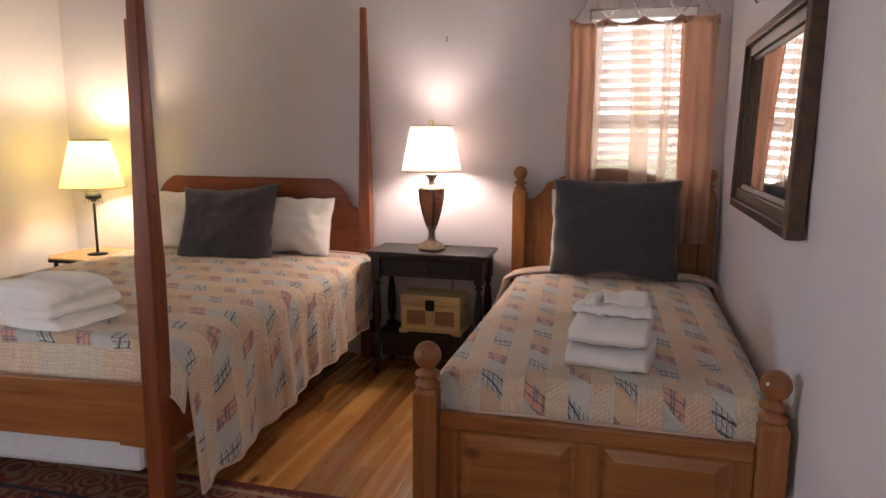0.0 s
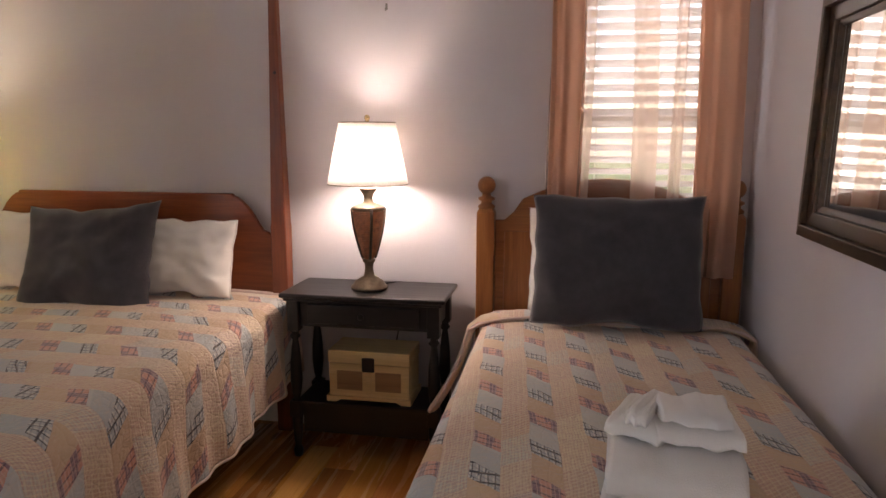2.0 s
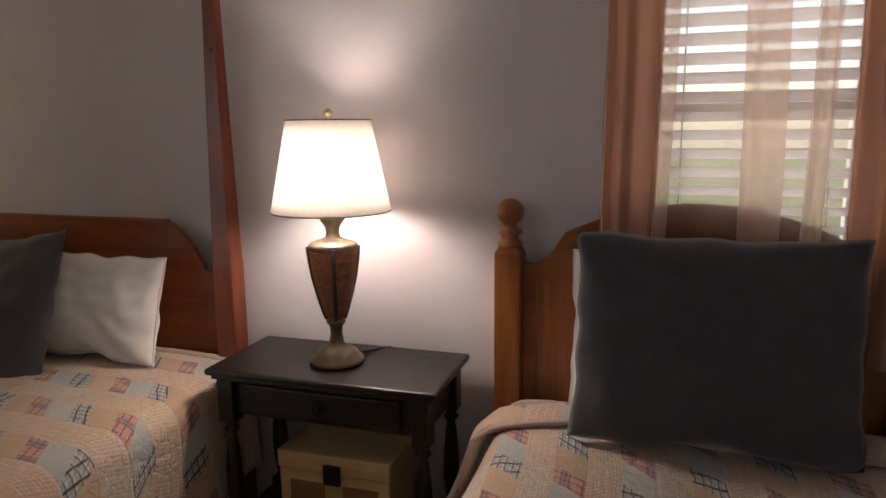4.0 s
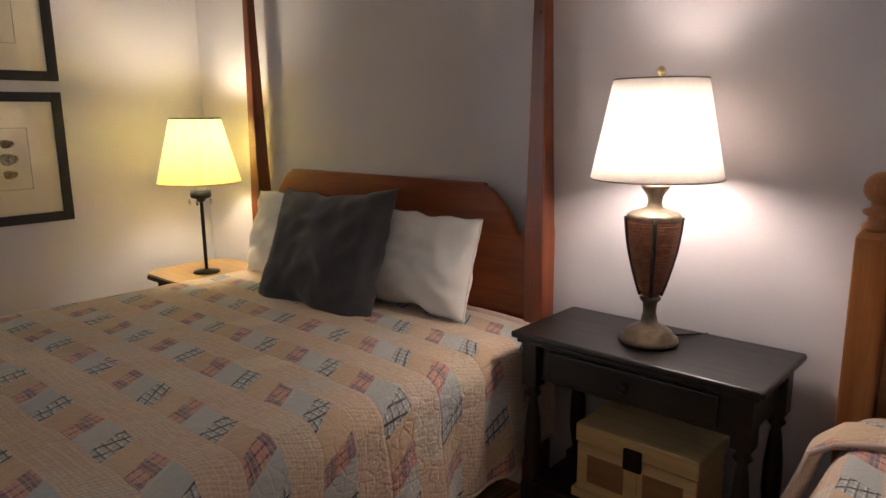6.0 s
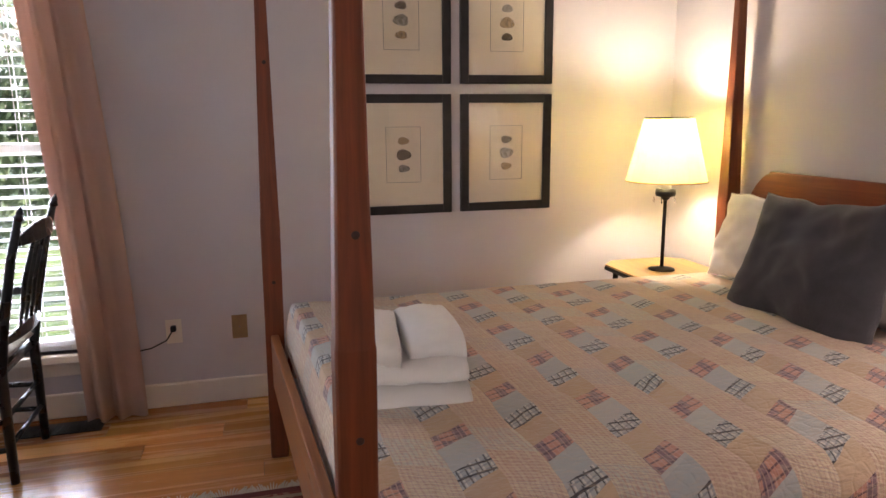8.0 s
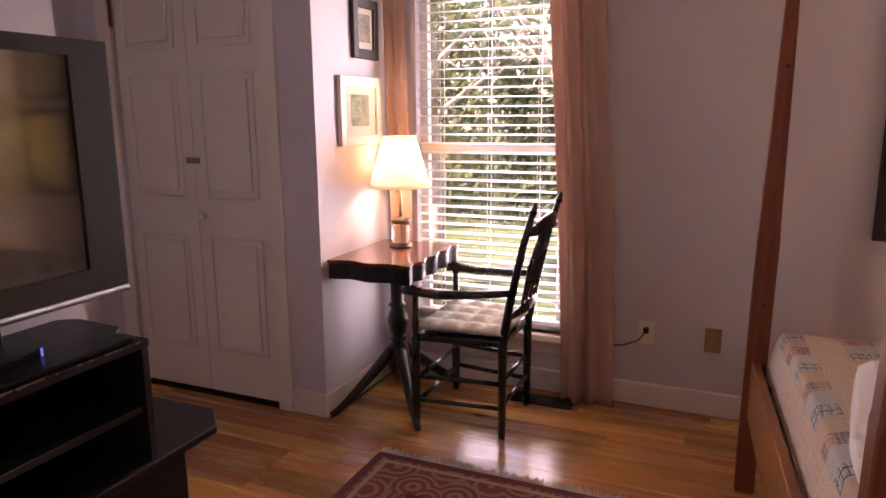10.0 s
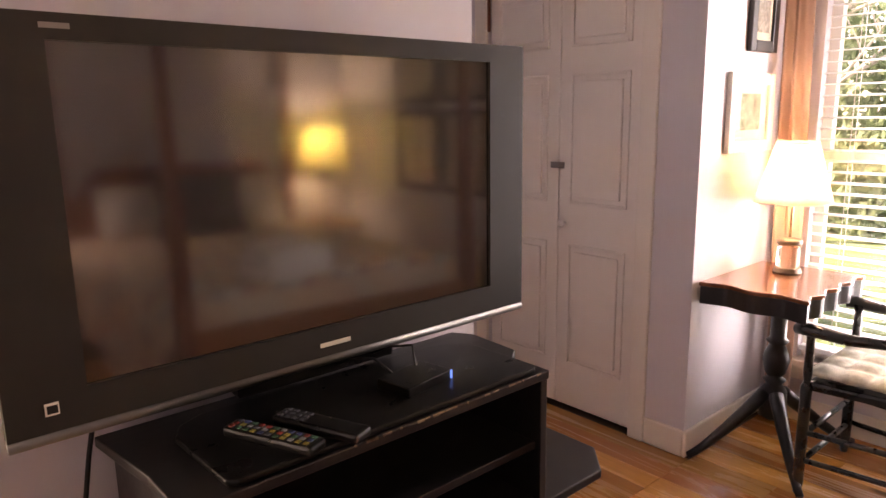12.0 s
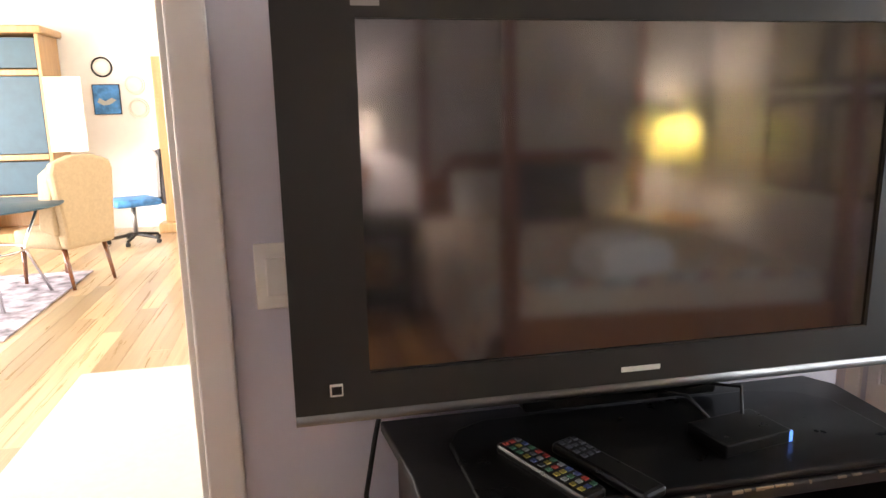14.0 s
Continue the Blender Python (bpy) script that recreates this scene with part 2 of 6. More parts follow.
def quilt_mat():
    m, nt, bs = base_mat("patchwork_cotton")
    uv = nt.nodes.new("ShaderNodeUVMap").outputs[0]
    sep = nt.nodes.new("ShaderNodeSeparateXYZ")
    wob = nt.nodes.new("ShaderNodeTexNoise")
    wob.inputs["Scale"].default_value = 6.0
    nt.links.new(uv, wob.inputs["Vector"])
    vm = nt.nodes.new("ShaderNodeVectorMath")
    vm.operation = "MULTIPLY_ADD"
    nt.links.new(wob.outputs["Color"], vm.inputs[0])
    vm.inputs[1].default_value = (0.03, 0.03, 0.0)
    nt.links.new(uv, vm.inputs[2])
    nt.links.new(vm.outputs[0], sep.inputs[0])
    u, v = sep.outputs[0], sep.outputs[1]
    cu = mth(nt, "DIVIDE", u, 0.195)
    col = mth(nt, "FLOOR", cu)
    fu = mth(nt, "FRACT", cu)
    in_a = mth(nt, "LESS_THAN", fu, 0.49)
    va = mth(nt, "MULTIPLY_ADD", col, 0.11, mth(nt, "MULTIPLY_ADD", fu, -0.11, v))
    vb = mth(nt, "MULTIPLY_ADD", fu, 0.09, v)
    pa = mth(nt, "FRACT", mth(nt, "DIVIDE", va, 0.30))
    half = mth(nt, "FRACT", mth(nt, "MULTIPLY", pa, 2.0))
    ia = mth(nt, "ADD", mth(nt, "MULTIPLY", mth(nt, "FLOOR", mth(nt, "MULTIPLY", pa, 2.0)), 2.0), mth(nt, "GREATER_THAN", half, 0.42))
    row = mth(nt, "FLOOR", mth(nt, "DIVIDE", va, 0.075))
    rowb = mth(nt, "FLOOR", mth(nt, "DIVIDE", vb, 0.12))

    def rnd(a, b, k):
        c = nt.nodes.new("ShaderNodeCombineXYZ")
        nt.links.new(a, c.inputs[0]), nt.links.new(b, c.inputs[1])
        c.inputs[2].default_value = k
        w = nt.nodes.new("ShaderNodeTexWhiteNoise")
        nt.links.new(c.outputs[0], w.inputs["Vector"])
        return w.outputs["Value"]
    r1, r2 = rnd(col, row, 1.0), rnd(col, rowb, 2.0)

    def lines(x, period, width, shift=0.0):
        f = mth(nt, "FRACT", mth(nt, "MULTIPLY_ADD", x, 1.0 / period, shift))
        return mth(nt, "LESS_THAN", f, width)
    soft = noisy(nt, uv, 22, (1, 1, 1), 3)
    thread = noisy(nt, uv, 30, (6, 1, 1), 3)
    thread2 = noisy(nt, uv, 30, (1, 6, 1), 3)
    # pale pieces
    pale = mixc(nt, r2, (0.60, 0.43, 0.31), (0.70, 0.60, 0.42))
    r3 = rnd(col, rowb, 11.0)
    pale = mixc(nt, mth(nt, "MULTIPLY", mth(nt, "GREATER_THAN", r3, 0.72), 0.75), pale, (0.50, 0.52, 0.49))
    pale = mixc(nt, mth(nt, "MULTIPLY", mth(nt, "LESS_THAN", r3, 0.28), 0.7), pale, (0.56, 0.37, 0.25))
    pale = mixc(nt, mth(nt, "MULTIPLY", mth(nt, "GREATER_THAN", rnd(col, rowb, 5.0), 0.6), 0.5), pale, (0.62, 0.42, 0.34))
    pale = mixc(nt, mth(nt, "MULTIPLY", lines(u, 0.021, 0.35), 0.35), pale, (0.72, 0.64, 0.48))
    pale = mixc(nt, mth(nt, "MULTIPLY", lines(v, 0.034, 0.16), 0.3), pale, (0.52, 0.30, 0.28))
    pale = mixc(nt, mth(nt, "MULTIPLY", mth(nt, "MULTIPLY", lines(vb, 0.008, 0.3), mth(nt, "GREATER_THAN", rnd(col, rowb, 8.0), 0.72)), 0.6), pale, (0.40, 0.33, 0.33))
    pale = mixc(nt, mth(nt, "MULTIPLY", contrast(nt, thread, 0.50, 0.62), 0.6), pale, (0.52, 0.33, 0.26))
    pale = mixc(nt, mth(nt, "MULTIPLY", contrast(nt, thread2, 0.52, 0.62), 0.5), pale, (0.74, 0.64, 0.44))
    pale = mixc(nt, mth(nt, "MULTIPLY", lines(mth(nt, "ADD", u, mth(nt, "MULTIPLY", r2, 0.02)), 0.0105, 0.3), 0.42), pale, (0.46, 0.27, 0.24))
    pale = mixc(nt, mth(nt, "MULTIPLY", lines(vb, 0.0125, 0.3), 0.38), pale, (0.80, 0.70, 0.50))
    # chain pieces
    tan = mixc(nt, r1, (0.52, 0.35, 0.22), (0.61, 0.45, 0.30))
    grey = mixc(nt, r1, (0.42, 0.46, 0.47), (0.53, 0.54, 0.52))
    slant = mth(nt, "MULTIPLY", u, mth(nt, "MULTIPLY_ADD", r1, 0.9, -0.25))
    gridu = lines(mth(nt, "MULTIPLY_ADD", r2, 0.03, u), 0.0215, 0.16)
    dl = mth(nt, "MAXIMUM", lines(mth(nt, "ADD", va, slant), 0.034, 0.20, 0.1), mth(nt, "MULTIPLY", gridu, 0.85))
    ground = mixc(nt, 0.35, grey, (0.30, 0.36, 0.42))
    blue = mixc(nt, mth(nt, "MULTIPLY", lines(mth(nt, "MULTIPLY_ADD", r2, 0.03, u), 0.0215, 0.18, 0.3), 0.7), ground, (0.80, 0.78, 0.70))
    blue = mixc(nt, mth(nt, "MULTIPLY", lines(va, 0.017, 0.30, 0.3), 0.55), blue, (0.16, 0.19, 0.24))
    blue = mixc(nt, dl, blue, (0.014, 0.018, 0.034))
    redb = mixc(nt, lines(mth(nt, "MULTIPLY_ADD", r2, 0.05, u), 0.060, 0.45), (0.58, 0.28, 0.21), (0.24, 0.14, 0.17))
    red = mixc(nt, mth(nt, "MULTIPLY", lines(mth(nt, "ADD", va, mth(nt, "MULTIPLY", u, 0.2)), 0.024, 0.22), 0.8), redb, (0.07, 0.03, 0.06))
    red = mixc(nt, mth(nt, "MULTIPLY", lines(u, 0.013, 0.22), 0.5), red, (0.66, 0.44, 0.38))
    c1 = mixc(nt, mth(nt, "COMPARE", ia, 0.0, 0.1), tan, blue)
    c1 = mixc(nt, mth(nt, "COMPARE", ia, 2.0, 0.1), c1, red)
    c1 = mixc(nt, mth(nt, "COMPARE", ia, 3.0, 0.1), c1, grey)
    c1 = mixc(nt, mth(nt, "MULTIPLY", contrast(nt, thread2, 0.50, 0.62), 0.3), c1, (0.62, 0.50, 0.38))
    full = mixc(nt, in_a, pale, c1)
    full = mixc(nt, mth(nt, "MULTIPLY", contrast(nt, soft, 0.4, 0.75), 0.15), full, (0.66, 0.54, 0.42))
    nt.links.new(full, bs.inputs["Base Color"])
    bs.inputs["Roughness"].default_value = 0.85
    bs.inputs["Sheen Weight"].default_value = 0.25
    vor = nt.nodes.new("ShaderNodeTexVoronoi")
    vor.feature = "DISTANCE_TO_EDGE"
    vor.inputs["Scale"].default_value = 26.0
    vor.inputs["Randomness"].default_value = 0.9
    nt.links.new(vm.outputs[0], vor.inputs["Vector"])
    puff = mth(nt, "MINIMUM", vor.outputs["Distance"], 0.12)
    h = mth(nt, "ADD", mth(nt, "MULTIPLY", puff, 1.5), mth(nt, "MULTIPLY", noisy(nt, uv, 55), 0.35))
    seam = mth(nt, "MINIMUM", mth(nt, "ABSOLUTE", mth(nt, "SUBTRACT", fu, 0.50)), 0.04)
    h = mth(nt, "ADD", h, mth(nt, "MULTIPLY", seam, 5.0))
    rowseam = mth(nt, "MINIMUM", mth(nt, "ABSOLUTE", mth(nt, "SUBTRACT", mth(nt, "FRACT", mth(nt, "DIVIDE", va, 0.075)), 0.5)), 0.44)
    h = mth(nt, "SUBTRACT", h, mth(nt, "MULTIPLY", mth(nt, "GREATER_THAN", rowseam, 0.43), mth(nt, "MULTIPLY", in_a, 0.22)))
    pucker = noisy(nt, uv, 14, (1.0, 2.6, 1), 3, 0.6, 0.8)
    h = mth(nt, "ADD", h, mth(nt, "MULTIPLY", pucker, 0.9))
    bump(nt, bs, h, 0.5, 0.012)
    return m


def rug_mat():
    m, nt, bs = base_mat("oriental_pile")
    tc = nt.nodes.new("ShaderNodeTexCoord").outputs["Object"]
    sep = nt.nodes.new("ShaderNodeSeparateXYZ")
    nt.links.new(tc, sep.inputs[0])
    ex = mth(nt, "SUBTRACT", 1.22, mth(nt, "ABSOLUTE", sep.outputs[0]))
    ey = mth(nt, "SUBTRACT", 0.915, mth(nt, "ABSOLUTE", sep.outputs[1]))
    e = mth(nt, "MINIMUM", ex, ey)
    v = nt.nodes.new("ShaderNodeTexVoronoi")
    v.inputs["Scale"].default_value = 7.0
    nt.links.new(tc, v.inputs["Vector"])
    rings = mth(nt, "FRACT", mth(nt, "MULTIPLY", v.outputs["Distance"], 5.0))
    motif = mth(nt, "LESS_THAN", rings, 0.28)
    small = noisy(nt, tc, 38, (1, 1, 1), 2, 0.5, 1.5)
    field = mixc(nt, contrast(nt, small, 0.5, 0.56), (0.24, 0.050, 0.028), (0.15, 0.032, 0.028))
    field = mixc(nt, mth(nt, "MULTIPLY", motif, 0.55), field, (0.36, 0.27, 0.18))
    field = mixc(nt, contrast(nt, noisy(nt, tc, 12, (1, 1, 1), 1), 0.62, 0.64), field, (0.03, 0.03, 0.06))
    bord = mixc(nt, mth(nt, "MULTIPLY", mth(nt, "LESS_THAN", rings, 0.45), 0.5), (0.22, 0.045, 0.027), (0.40, 0.30, 0.20))
    inb = mth(nt, "LESS_THAN", e, 0.26)
    col = mixc(nt, inb, field, bord)
    edge = mth(nt, "COMPARE", e, 0.26, 0.012)
    col = mixc(nt, edge, col, (0.05, 0.03, 0.05))
    col = mixc(nt, mth(nt, "COMPARE", e, 0.06, 0.01), col, (0.40, 0.30, 0.2))
    col = mixc(nt, mth(nt, "LESS_THAN", e, 0.035), col, (0.14, 0.025, 0.02))
    nt.links.new(col, bs.inputs["Base Color"])
    bs.inputs["Roughness"].default_value = 0.95
    bump(nt, bs, noisy(nt, tc, 260), 0.6, 0.004)
    return m


WALL = plain("lavender_grey_wall_paint", (0.63, 0.60, 0.63), 0.55, var=0.025, scale=1.7, bumpy=0.12, fine=90)
CEIL = plain("ceiling_paint", (0.78, 0.77, 0.75), 0.7, var=0.02)
TRIM = plain("cream_trim_paint", (0.80, 0.75, 0.68), 0.35, var=0.03, scale=3, bumpy=0.05, coat=0.1)
DOORP = plain("white_door_paint", (0.82, 0.77, 0.71), 0.35, var=0.03, scale=3, bumpy=0.05, coat=0.1)
LWALL = plain("living_white_wall_paint", (0.82, 0.80, 0.76), 0.6, var=0.02)
PLANK = wood("pine_floorboard", (0.50, 0.195, 0.050), (0.66, 0.310, 0.090), 0.26, 1, 0.8, True, 0.5, 0.6)
PLANKL = wood("light_oak_floorboard", (0.36, 0.24, 0.13), (0.52, 0.38, 0.23), 0.3, 1, 0.0, True, 0.3)
GAP = plain("dark_floor_joint", (0.05, 0.025, 0.012), 0.8)
REDPINE = wood("red_stained_pine", (0.13, 0.030, 0.009), (0.26, 0.062, 0.017), 0.38, 2, 0.8)
REDPINEX = wood("red_stained_pine_board", (0.20, 0.043, 0.011), (0.34, 0.085, 0.022), 0.34, 0, 0.8)
REDPINEY = wood("red_stained_pine_rail", (0.20, 0.043, 0.011), (0.34, 0.085, 0.022), 0.34, 1, 0.8)
PINE = wood("honey_pine", (0.24, 0.080, 0.022), (0.39, 0.150, 0.045), 0.32, 2, 0.6)
PINEX = wood("honey_pine_board", (0.24, 0.080, 0.022), (0.39, 0.150, 0.045), 0.32, 0, 0.6)
BLACK = wood("worn_black_paint", (0.008, 0.007, 0.007), (0.018, 0.015, 0.014), 0.38, 0, 0.0, coat=0.08)
BLACKL = plain("black_lacquer", (0.006, 0.0055, 0.005), 0.30, var=0.3, scale=14, bumpy=0.03)
BLACKL.node_tree.nodes["Principled BSDF"].inputs["Specular IOR Level"].default_value = 0.28
MAHOG = wood("mahogany_veneer", (0.12, 0.035, 0.015), (0.24, 0.085, 0.035), 0.2, 0, 0.0, coat=0.6)
BOXW = wood("yellow_bamboo_wood", (0.58, 0.42, 0.19), (0.74, 0.57, 0.29), 0.45, 0, 0.0)
BOXB = wood("burl_inlay", (0.24, 0.13, 0.06), (0.38, 0.23, 0.11), 0.45, 0, 0.4)
OAKT = wood("yellow_oak_tabletop", (0.42, 0.23, 0.07), (0.60, 0.37, 0.13), 0.35, 0, 0.0)
QUILT = quilt_mat()
BIND = plain("rose_cotton_binding", (0.56, 0.43, 0.38), 0.9, var=0.1, scale=30, bumpy=0.3)
LINEN = plain("white_cotton", (0.78, 0.75, 0.71), 0.85, var=0.03, scale=12, bumpy=0.25, fine=220, sheen=0.3)
TOWEL = plain("white_terry_cloth", (0.80, 0.78, 0.75), 0.95, var=0.03, scale=20, bumpy=0.7, fine=330, sheen=0.6)
TICK = plain("white_ticking", (0.56, 0.58, 0.62), 0.8, var=0.05, scale=30, bumpy=0.5, fine=60)
GREYC = plain("charcoal_knit_cotton", (0.060, 0.056, 0.064), 0.9, var=0.15, scale=30, bumpy=0.9, fine=190, sheen=0.35)
SHADEW = glow_shade("white_shade_cloth", (0.80, 0.77, 0.74), 0.48)
SHADEY = glow_shade("yellow_shade_cloth", (0.92, 0.87, 0.54), 0.60)
SHADEC = glow_shade("cream_shade_cloth", (0.92, 0.84, 0.70), 0.7)
BRONZE = plain("antique_bronze", (0.20, 0.16, 0.115), 0.45, 0.7, 0.3, 40, 0.3)
DARKB = plain("dark_bronze", (0.055, 0.045, 0.04), 0.4, 0.5, 0.2, 40, 0.2)
WICKER = plain("brown_wicker", (0.30, 0.11, 0.055), 0.5, 0.0, 0.4, 60, 0.5)
BRASS = plain("polished_brass", (0.70, 0.56, 0.32), 0.25, 1.0, 0.1)
IRON = plain("black_iron", (0.012, 0.011, 0.010), 0.45, 0.4, 0.2, 30)
SILVER = plain("brushed_silver", (0.30, 0.285, 0.27), 0.45, 0.9, 0.05, 30)
CHROME = plain("chrome", (0.7, 0.7, 0.7), 0.12, 1.0, 0.02)
CURT = sheer("peach_lined_drape", (0.66, 0.47, 0.38), 0.0, 0.30)
CURTN = sheer("peach_sheer_voile", (0.86, 0.68, 0.58), 0.70, 0.65)
CURTM = sheer("peach_doubled_voile", (0.88, 0.72, 0.64), 0.62, 0.7)
CURTS = sheer("peach_gathered_voile", (0.82, 0.58, 0.45), 0.12, 0.6)
SLAT = sheer("white_blind_slat", (0.84, 0.83, 0.82), 0.0, 0.35)
TRIMS = plain("dark_satin_silver", (0.15, 0.145, 0.135), 0.42, 0.85, 0.05, 30)
TVB = plain("grey_green_tv_bezel", (0.026, 0.023, 0.018), 0.50, 0.0, 0.05, 10, 0.0)
FRAMEB = plain("black_picture_frame", (0.015, 0.013, 0.012), 0.35, var=0.3, scale=20, bumpy=0.2)
MATC = plain("cream_mat_board", (0.80, 0.71, 0.56), 0.8, var=0.02, bumpy=0.05)
PAPER = plain("aged_paper", (0.76, 0.68, 0.54), 0.85, var=0.05, scale=14, bumpy=0.05)
GOLDW = wood("walnut_gilt_frame", (0.034, 0.017, 0.009), (0.10, 0.050, 0.024), 0.38, 1, 0.0, coat=0.1)
IVORY = plain("ivory_plastic", (0.84, 0.80, 0.70), 0.35, var=0.02, bumpy=0.0)
BRASSP = plain("aged_brass_plate", (0.42, 0.31, 0.16), 0.4, 0.6, 0.1, 30, 0.05)
RUG = rug_mat()
FRINGE = plain("cream_fringe", (0.55, 0.48, 0.38), 0.95, bumpy=0.6)
GLASS = glass_mat("clear_glass")
BLUEDARK = plain("blue_black_paint", (0.014, 0.020, 0.022), 0.28, var=0.3, scale=12, bumpy=0.08, coat=0.4)
BARK = plain("grey_bark", (0.42, 0.37, 0.32), 0.9, var=0.35, scale=9, bumpy=0.9, fine=25)
LEAF = sheer("leaf_green", (0.17, 0.23, 0.13), 0.0, 0.5)
GRASS = plain("lawn", (0.06, 0.10, 0.03), 0.9, var=0.4, scale=3)
WICKERC = plain("tan_woven_rush", (0.50, 0.33, 0.17), 0.75, var=0.2, scale=50, bumpy=0.8, fine=70)
CUSH = plain("tufted_floral_cotton", (0.46, 0.44, 0.36), 0.9, var=0.3, scale=26, bumpy=0.4)
MIRROR, _nt, _bs = base_mat("mirror_silvering")
_bs.inputs["Metallic"].default_value, _bs.inputs["Roughness"].default_value = 1.0, 0.015
_bs.inputs["Base Color"].default_value = (0.86, 0.86, 0.84, 1)
SCREEN, _nt, _bs = base_mat("plasma_screen_glass")
_bs.inputs["Base Color"].default_value = (0.030, 0.027, 0.026, 1)
_bs.inputs["Roughness"].default_value = 0.078
_bs.inputs["IOR"].default_value = 2.15
PGLASS, _nt, _bs = base_mat("picture_glazing")
_mx, _tr, _gl = _nt.nodes.new("ShaderNodeMixShader"), _nt.nodes.new("ShaderNodeBsdfTransparent"), _nt.nodes.new("ShaderNodeBsdfGlossy")
_gl.inputs["Roughness"].default_value = 0.03
_lw = _nt.nodes.new("ShaderNodeLayerWeight")
_f5 = mth(_nt, "MULTIPLY_ADD", mth(_nt, "POWER", _lw.outputs["Facing"], 4.0), 0.6, 0.04)
_nt.links.new(_f5, _mx.inputs[0]), _nt.links.new(_tr.outputs[0], _mx.inputs[1]), _nt.links.new(_gl.outputs[0], _mx.inputs[2])
_nt.links.new(_mx.outputs[0], _nt.nodes["Material Output"].inputs[0])
_nt.nodes.remove(_bs)

# ---------- the room ----------
XW, XE, YS, H = -4.115, 0.03, -3.86, 2.50


def wall(name, b, mat=None):
    return tagged(part(name, bx(*b), mat or WALL), kind="structure")


def wall_with_hole(name, x0, y0, x1, y1, z1, hole, mat=None):
    """A wall along x or y with one opening (a0, a1, z0, z1) along its run."""
    bm = bmesh.new()
    a0, a1, h0, h1 = hole
    if abs(x1 - x0) > abs(y1 - y0):
        bx(x0, y0, 0, a0, y1, z1, bm), bx(a1, y0, 0, x1, y1, z1, bm)
        bx(a0, y0, h1, a1, y1, z1, bm)
        if h0 > 0:
            bx(a0, y0, 0, a1, y1, h0, bm)
    else:
        bx(x0, y0, 0, x1, a0, z1, bm), bx(x0, a1, 0, x1, y1, z1, bm)
        bx(x0, a0, h1, x1, a1, z1, bm)
        if h0 > 0:
            bx(x0, a0, 0, x1, a1, h0, bm)
    return tagged(part(name, bm, mat or WALL), kind="structure")


wall_with_hole("wall_north", XW - 0.15, 0, XE + 0.12, 0.15, H, (-0.68, -0.13, 0.75, 2.02))
wall_with_hole("wall_west", XW - 0.15, -5.4, XW, 0, H, (-3.74, -2.96, 0.30, 2.18))
wall("wall_east", (XE, -3.98, 0, XE + 0.12, 0, H))
wall_with_hole("wall_south", -2.20, -3.98, XE, YS, H, (-0.93, -0.08, 0.0, 2.06))
wall("wall_alcove", (XW, -4.01, 0, -3.42, -3.89, H))
wall_with_hole("wall_closet", -3.54, -5.28, -3.42, -4.01, H, (-5.03, -4.145, 0.0, 2.05))
wall("wall_closet_south", (XW, -5.40, 0, -2.08, -5.28, H))
wall("wall_hall", (-2.20, -5.28, 0, -2.08, -3.98, H))
wall("ceiling", (XW - 0.15, -5.40, H, XE + 0.12, 0.15, H + 0.12), CEIL)

# living room beyond the doorway
wall("living_wall_west", (-1.42, -12.0, 0, -1.30, -3.98, 2.8), LWALL)
wall("living_wall_far", (-1.30, -12.0, 0, 4.0, -11.8, 2.8), LWALL)
wall("living_wall_near", (XE + 0.12, -3.98, 0, 4.0, -3.86, 2.8), LWALL)
# unseen side, its opening made up to let the living room fill in
wall_with_hole("living_wall_east", 4.0, -12.0, 4.12, -3.86, 2.8, (-10.4, -5.6, 0.4, 2.5), LWALL)
wall("living_wall_over", (-1.42, -3.982, H, 4.0, -3.86, 2.8), LWALL)
wall("living_ceiling", (-1.42, -12.0, 2.8, 4.12, -3.86, 2.92), CEIL)

tagged(part("ground", bx(-60, -60, -0.55, 60, 60, -0.45), GRASS), kind="structure")
slab = bmesh.new()
bx(XW - 0.15, -5.40, -0.30, XE + 0.12, 0.15, -0.012, slab)
bx(-1.42, -12.0, -0.30, 4.12, -5.40, -0.012, slab)
bx(XE + 0.12, -5.40, -0.30, 4.12, -3.86, -0.012, slab)
FLOOR = tagged(part("floor", slab, GAP), kind="structure")


def baseboard(name, b):
    bm = bx(b[0], b[1], 0, b[2], b[3], 0.118)
    ob = tagged(part(name, bm, TRIM, bevel=0.008), kind="structure")
    return ob


baseboard("baseboard", (XW, -3.874, XW + 0.016, -0.016))
baseboard("baseboard", (XW, -0.016, XE - 0.016, 0))
baseboard("baseboard", (XE - 0.016, -3.844, XE, 0))
baseboard("baseboard", (-2.20, YS, -1.06, YS + 0.016))
baseboard("baseboard", (XW + 0.016, -3.89, -3.404, -3.874))
baseboard("baseboard", (-3.42, -4.071, -3.404, -3.89))
baseboard("living_baseboard", (-1.30, -11.8, 0.28, -11.784))

# doorway casing to the living room
casing = bmesh.new()
bx(-0.987, YS, 0, -0.925, YS + 0.018, 2.14, casing)
bx(-0.085, YS, 0, -0.005, YS + 0.018, 2.14, casing)
bx(-0.925, YS, 2.055, -0.085, YS + 0.018, 2.14, casing)
tagged(part("door_casing", casing, TRIM, bevel=0.005), kind="structure")
jamb = bmesh.new()
bx(-0.93, -3.985, 0, -0.912, YS + 0.004, 2.06, jamb)
bx(-0.098, -3.985, 0, -0.08, YS + 0.004, 2.06, jamb)
bx(-0.912, -3.985, 2.042, -0.098, YS + 0.004, 2.06, jamb)
JAMB = tagged(part("door_jamb", jamb, TRIM, bevel=0.003), kind="structure")
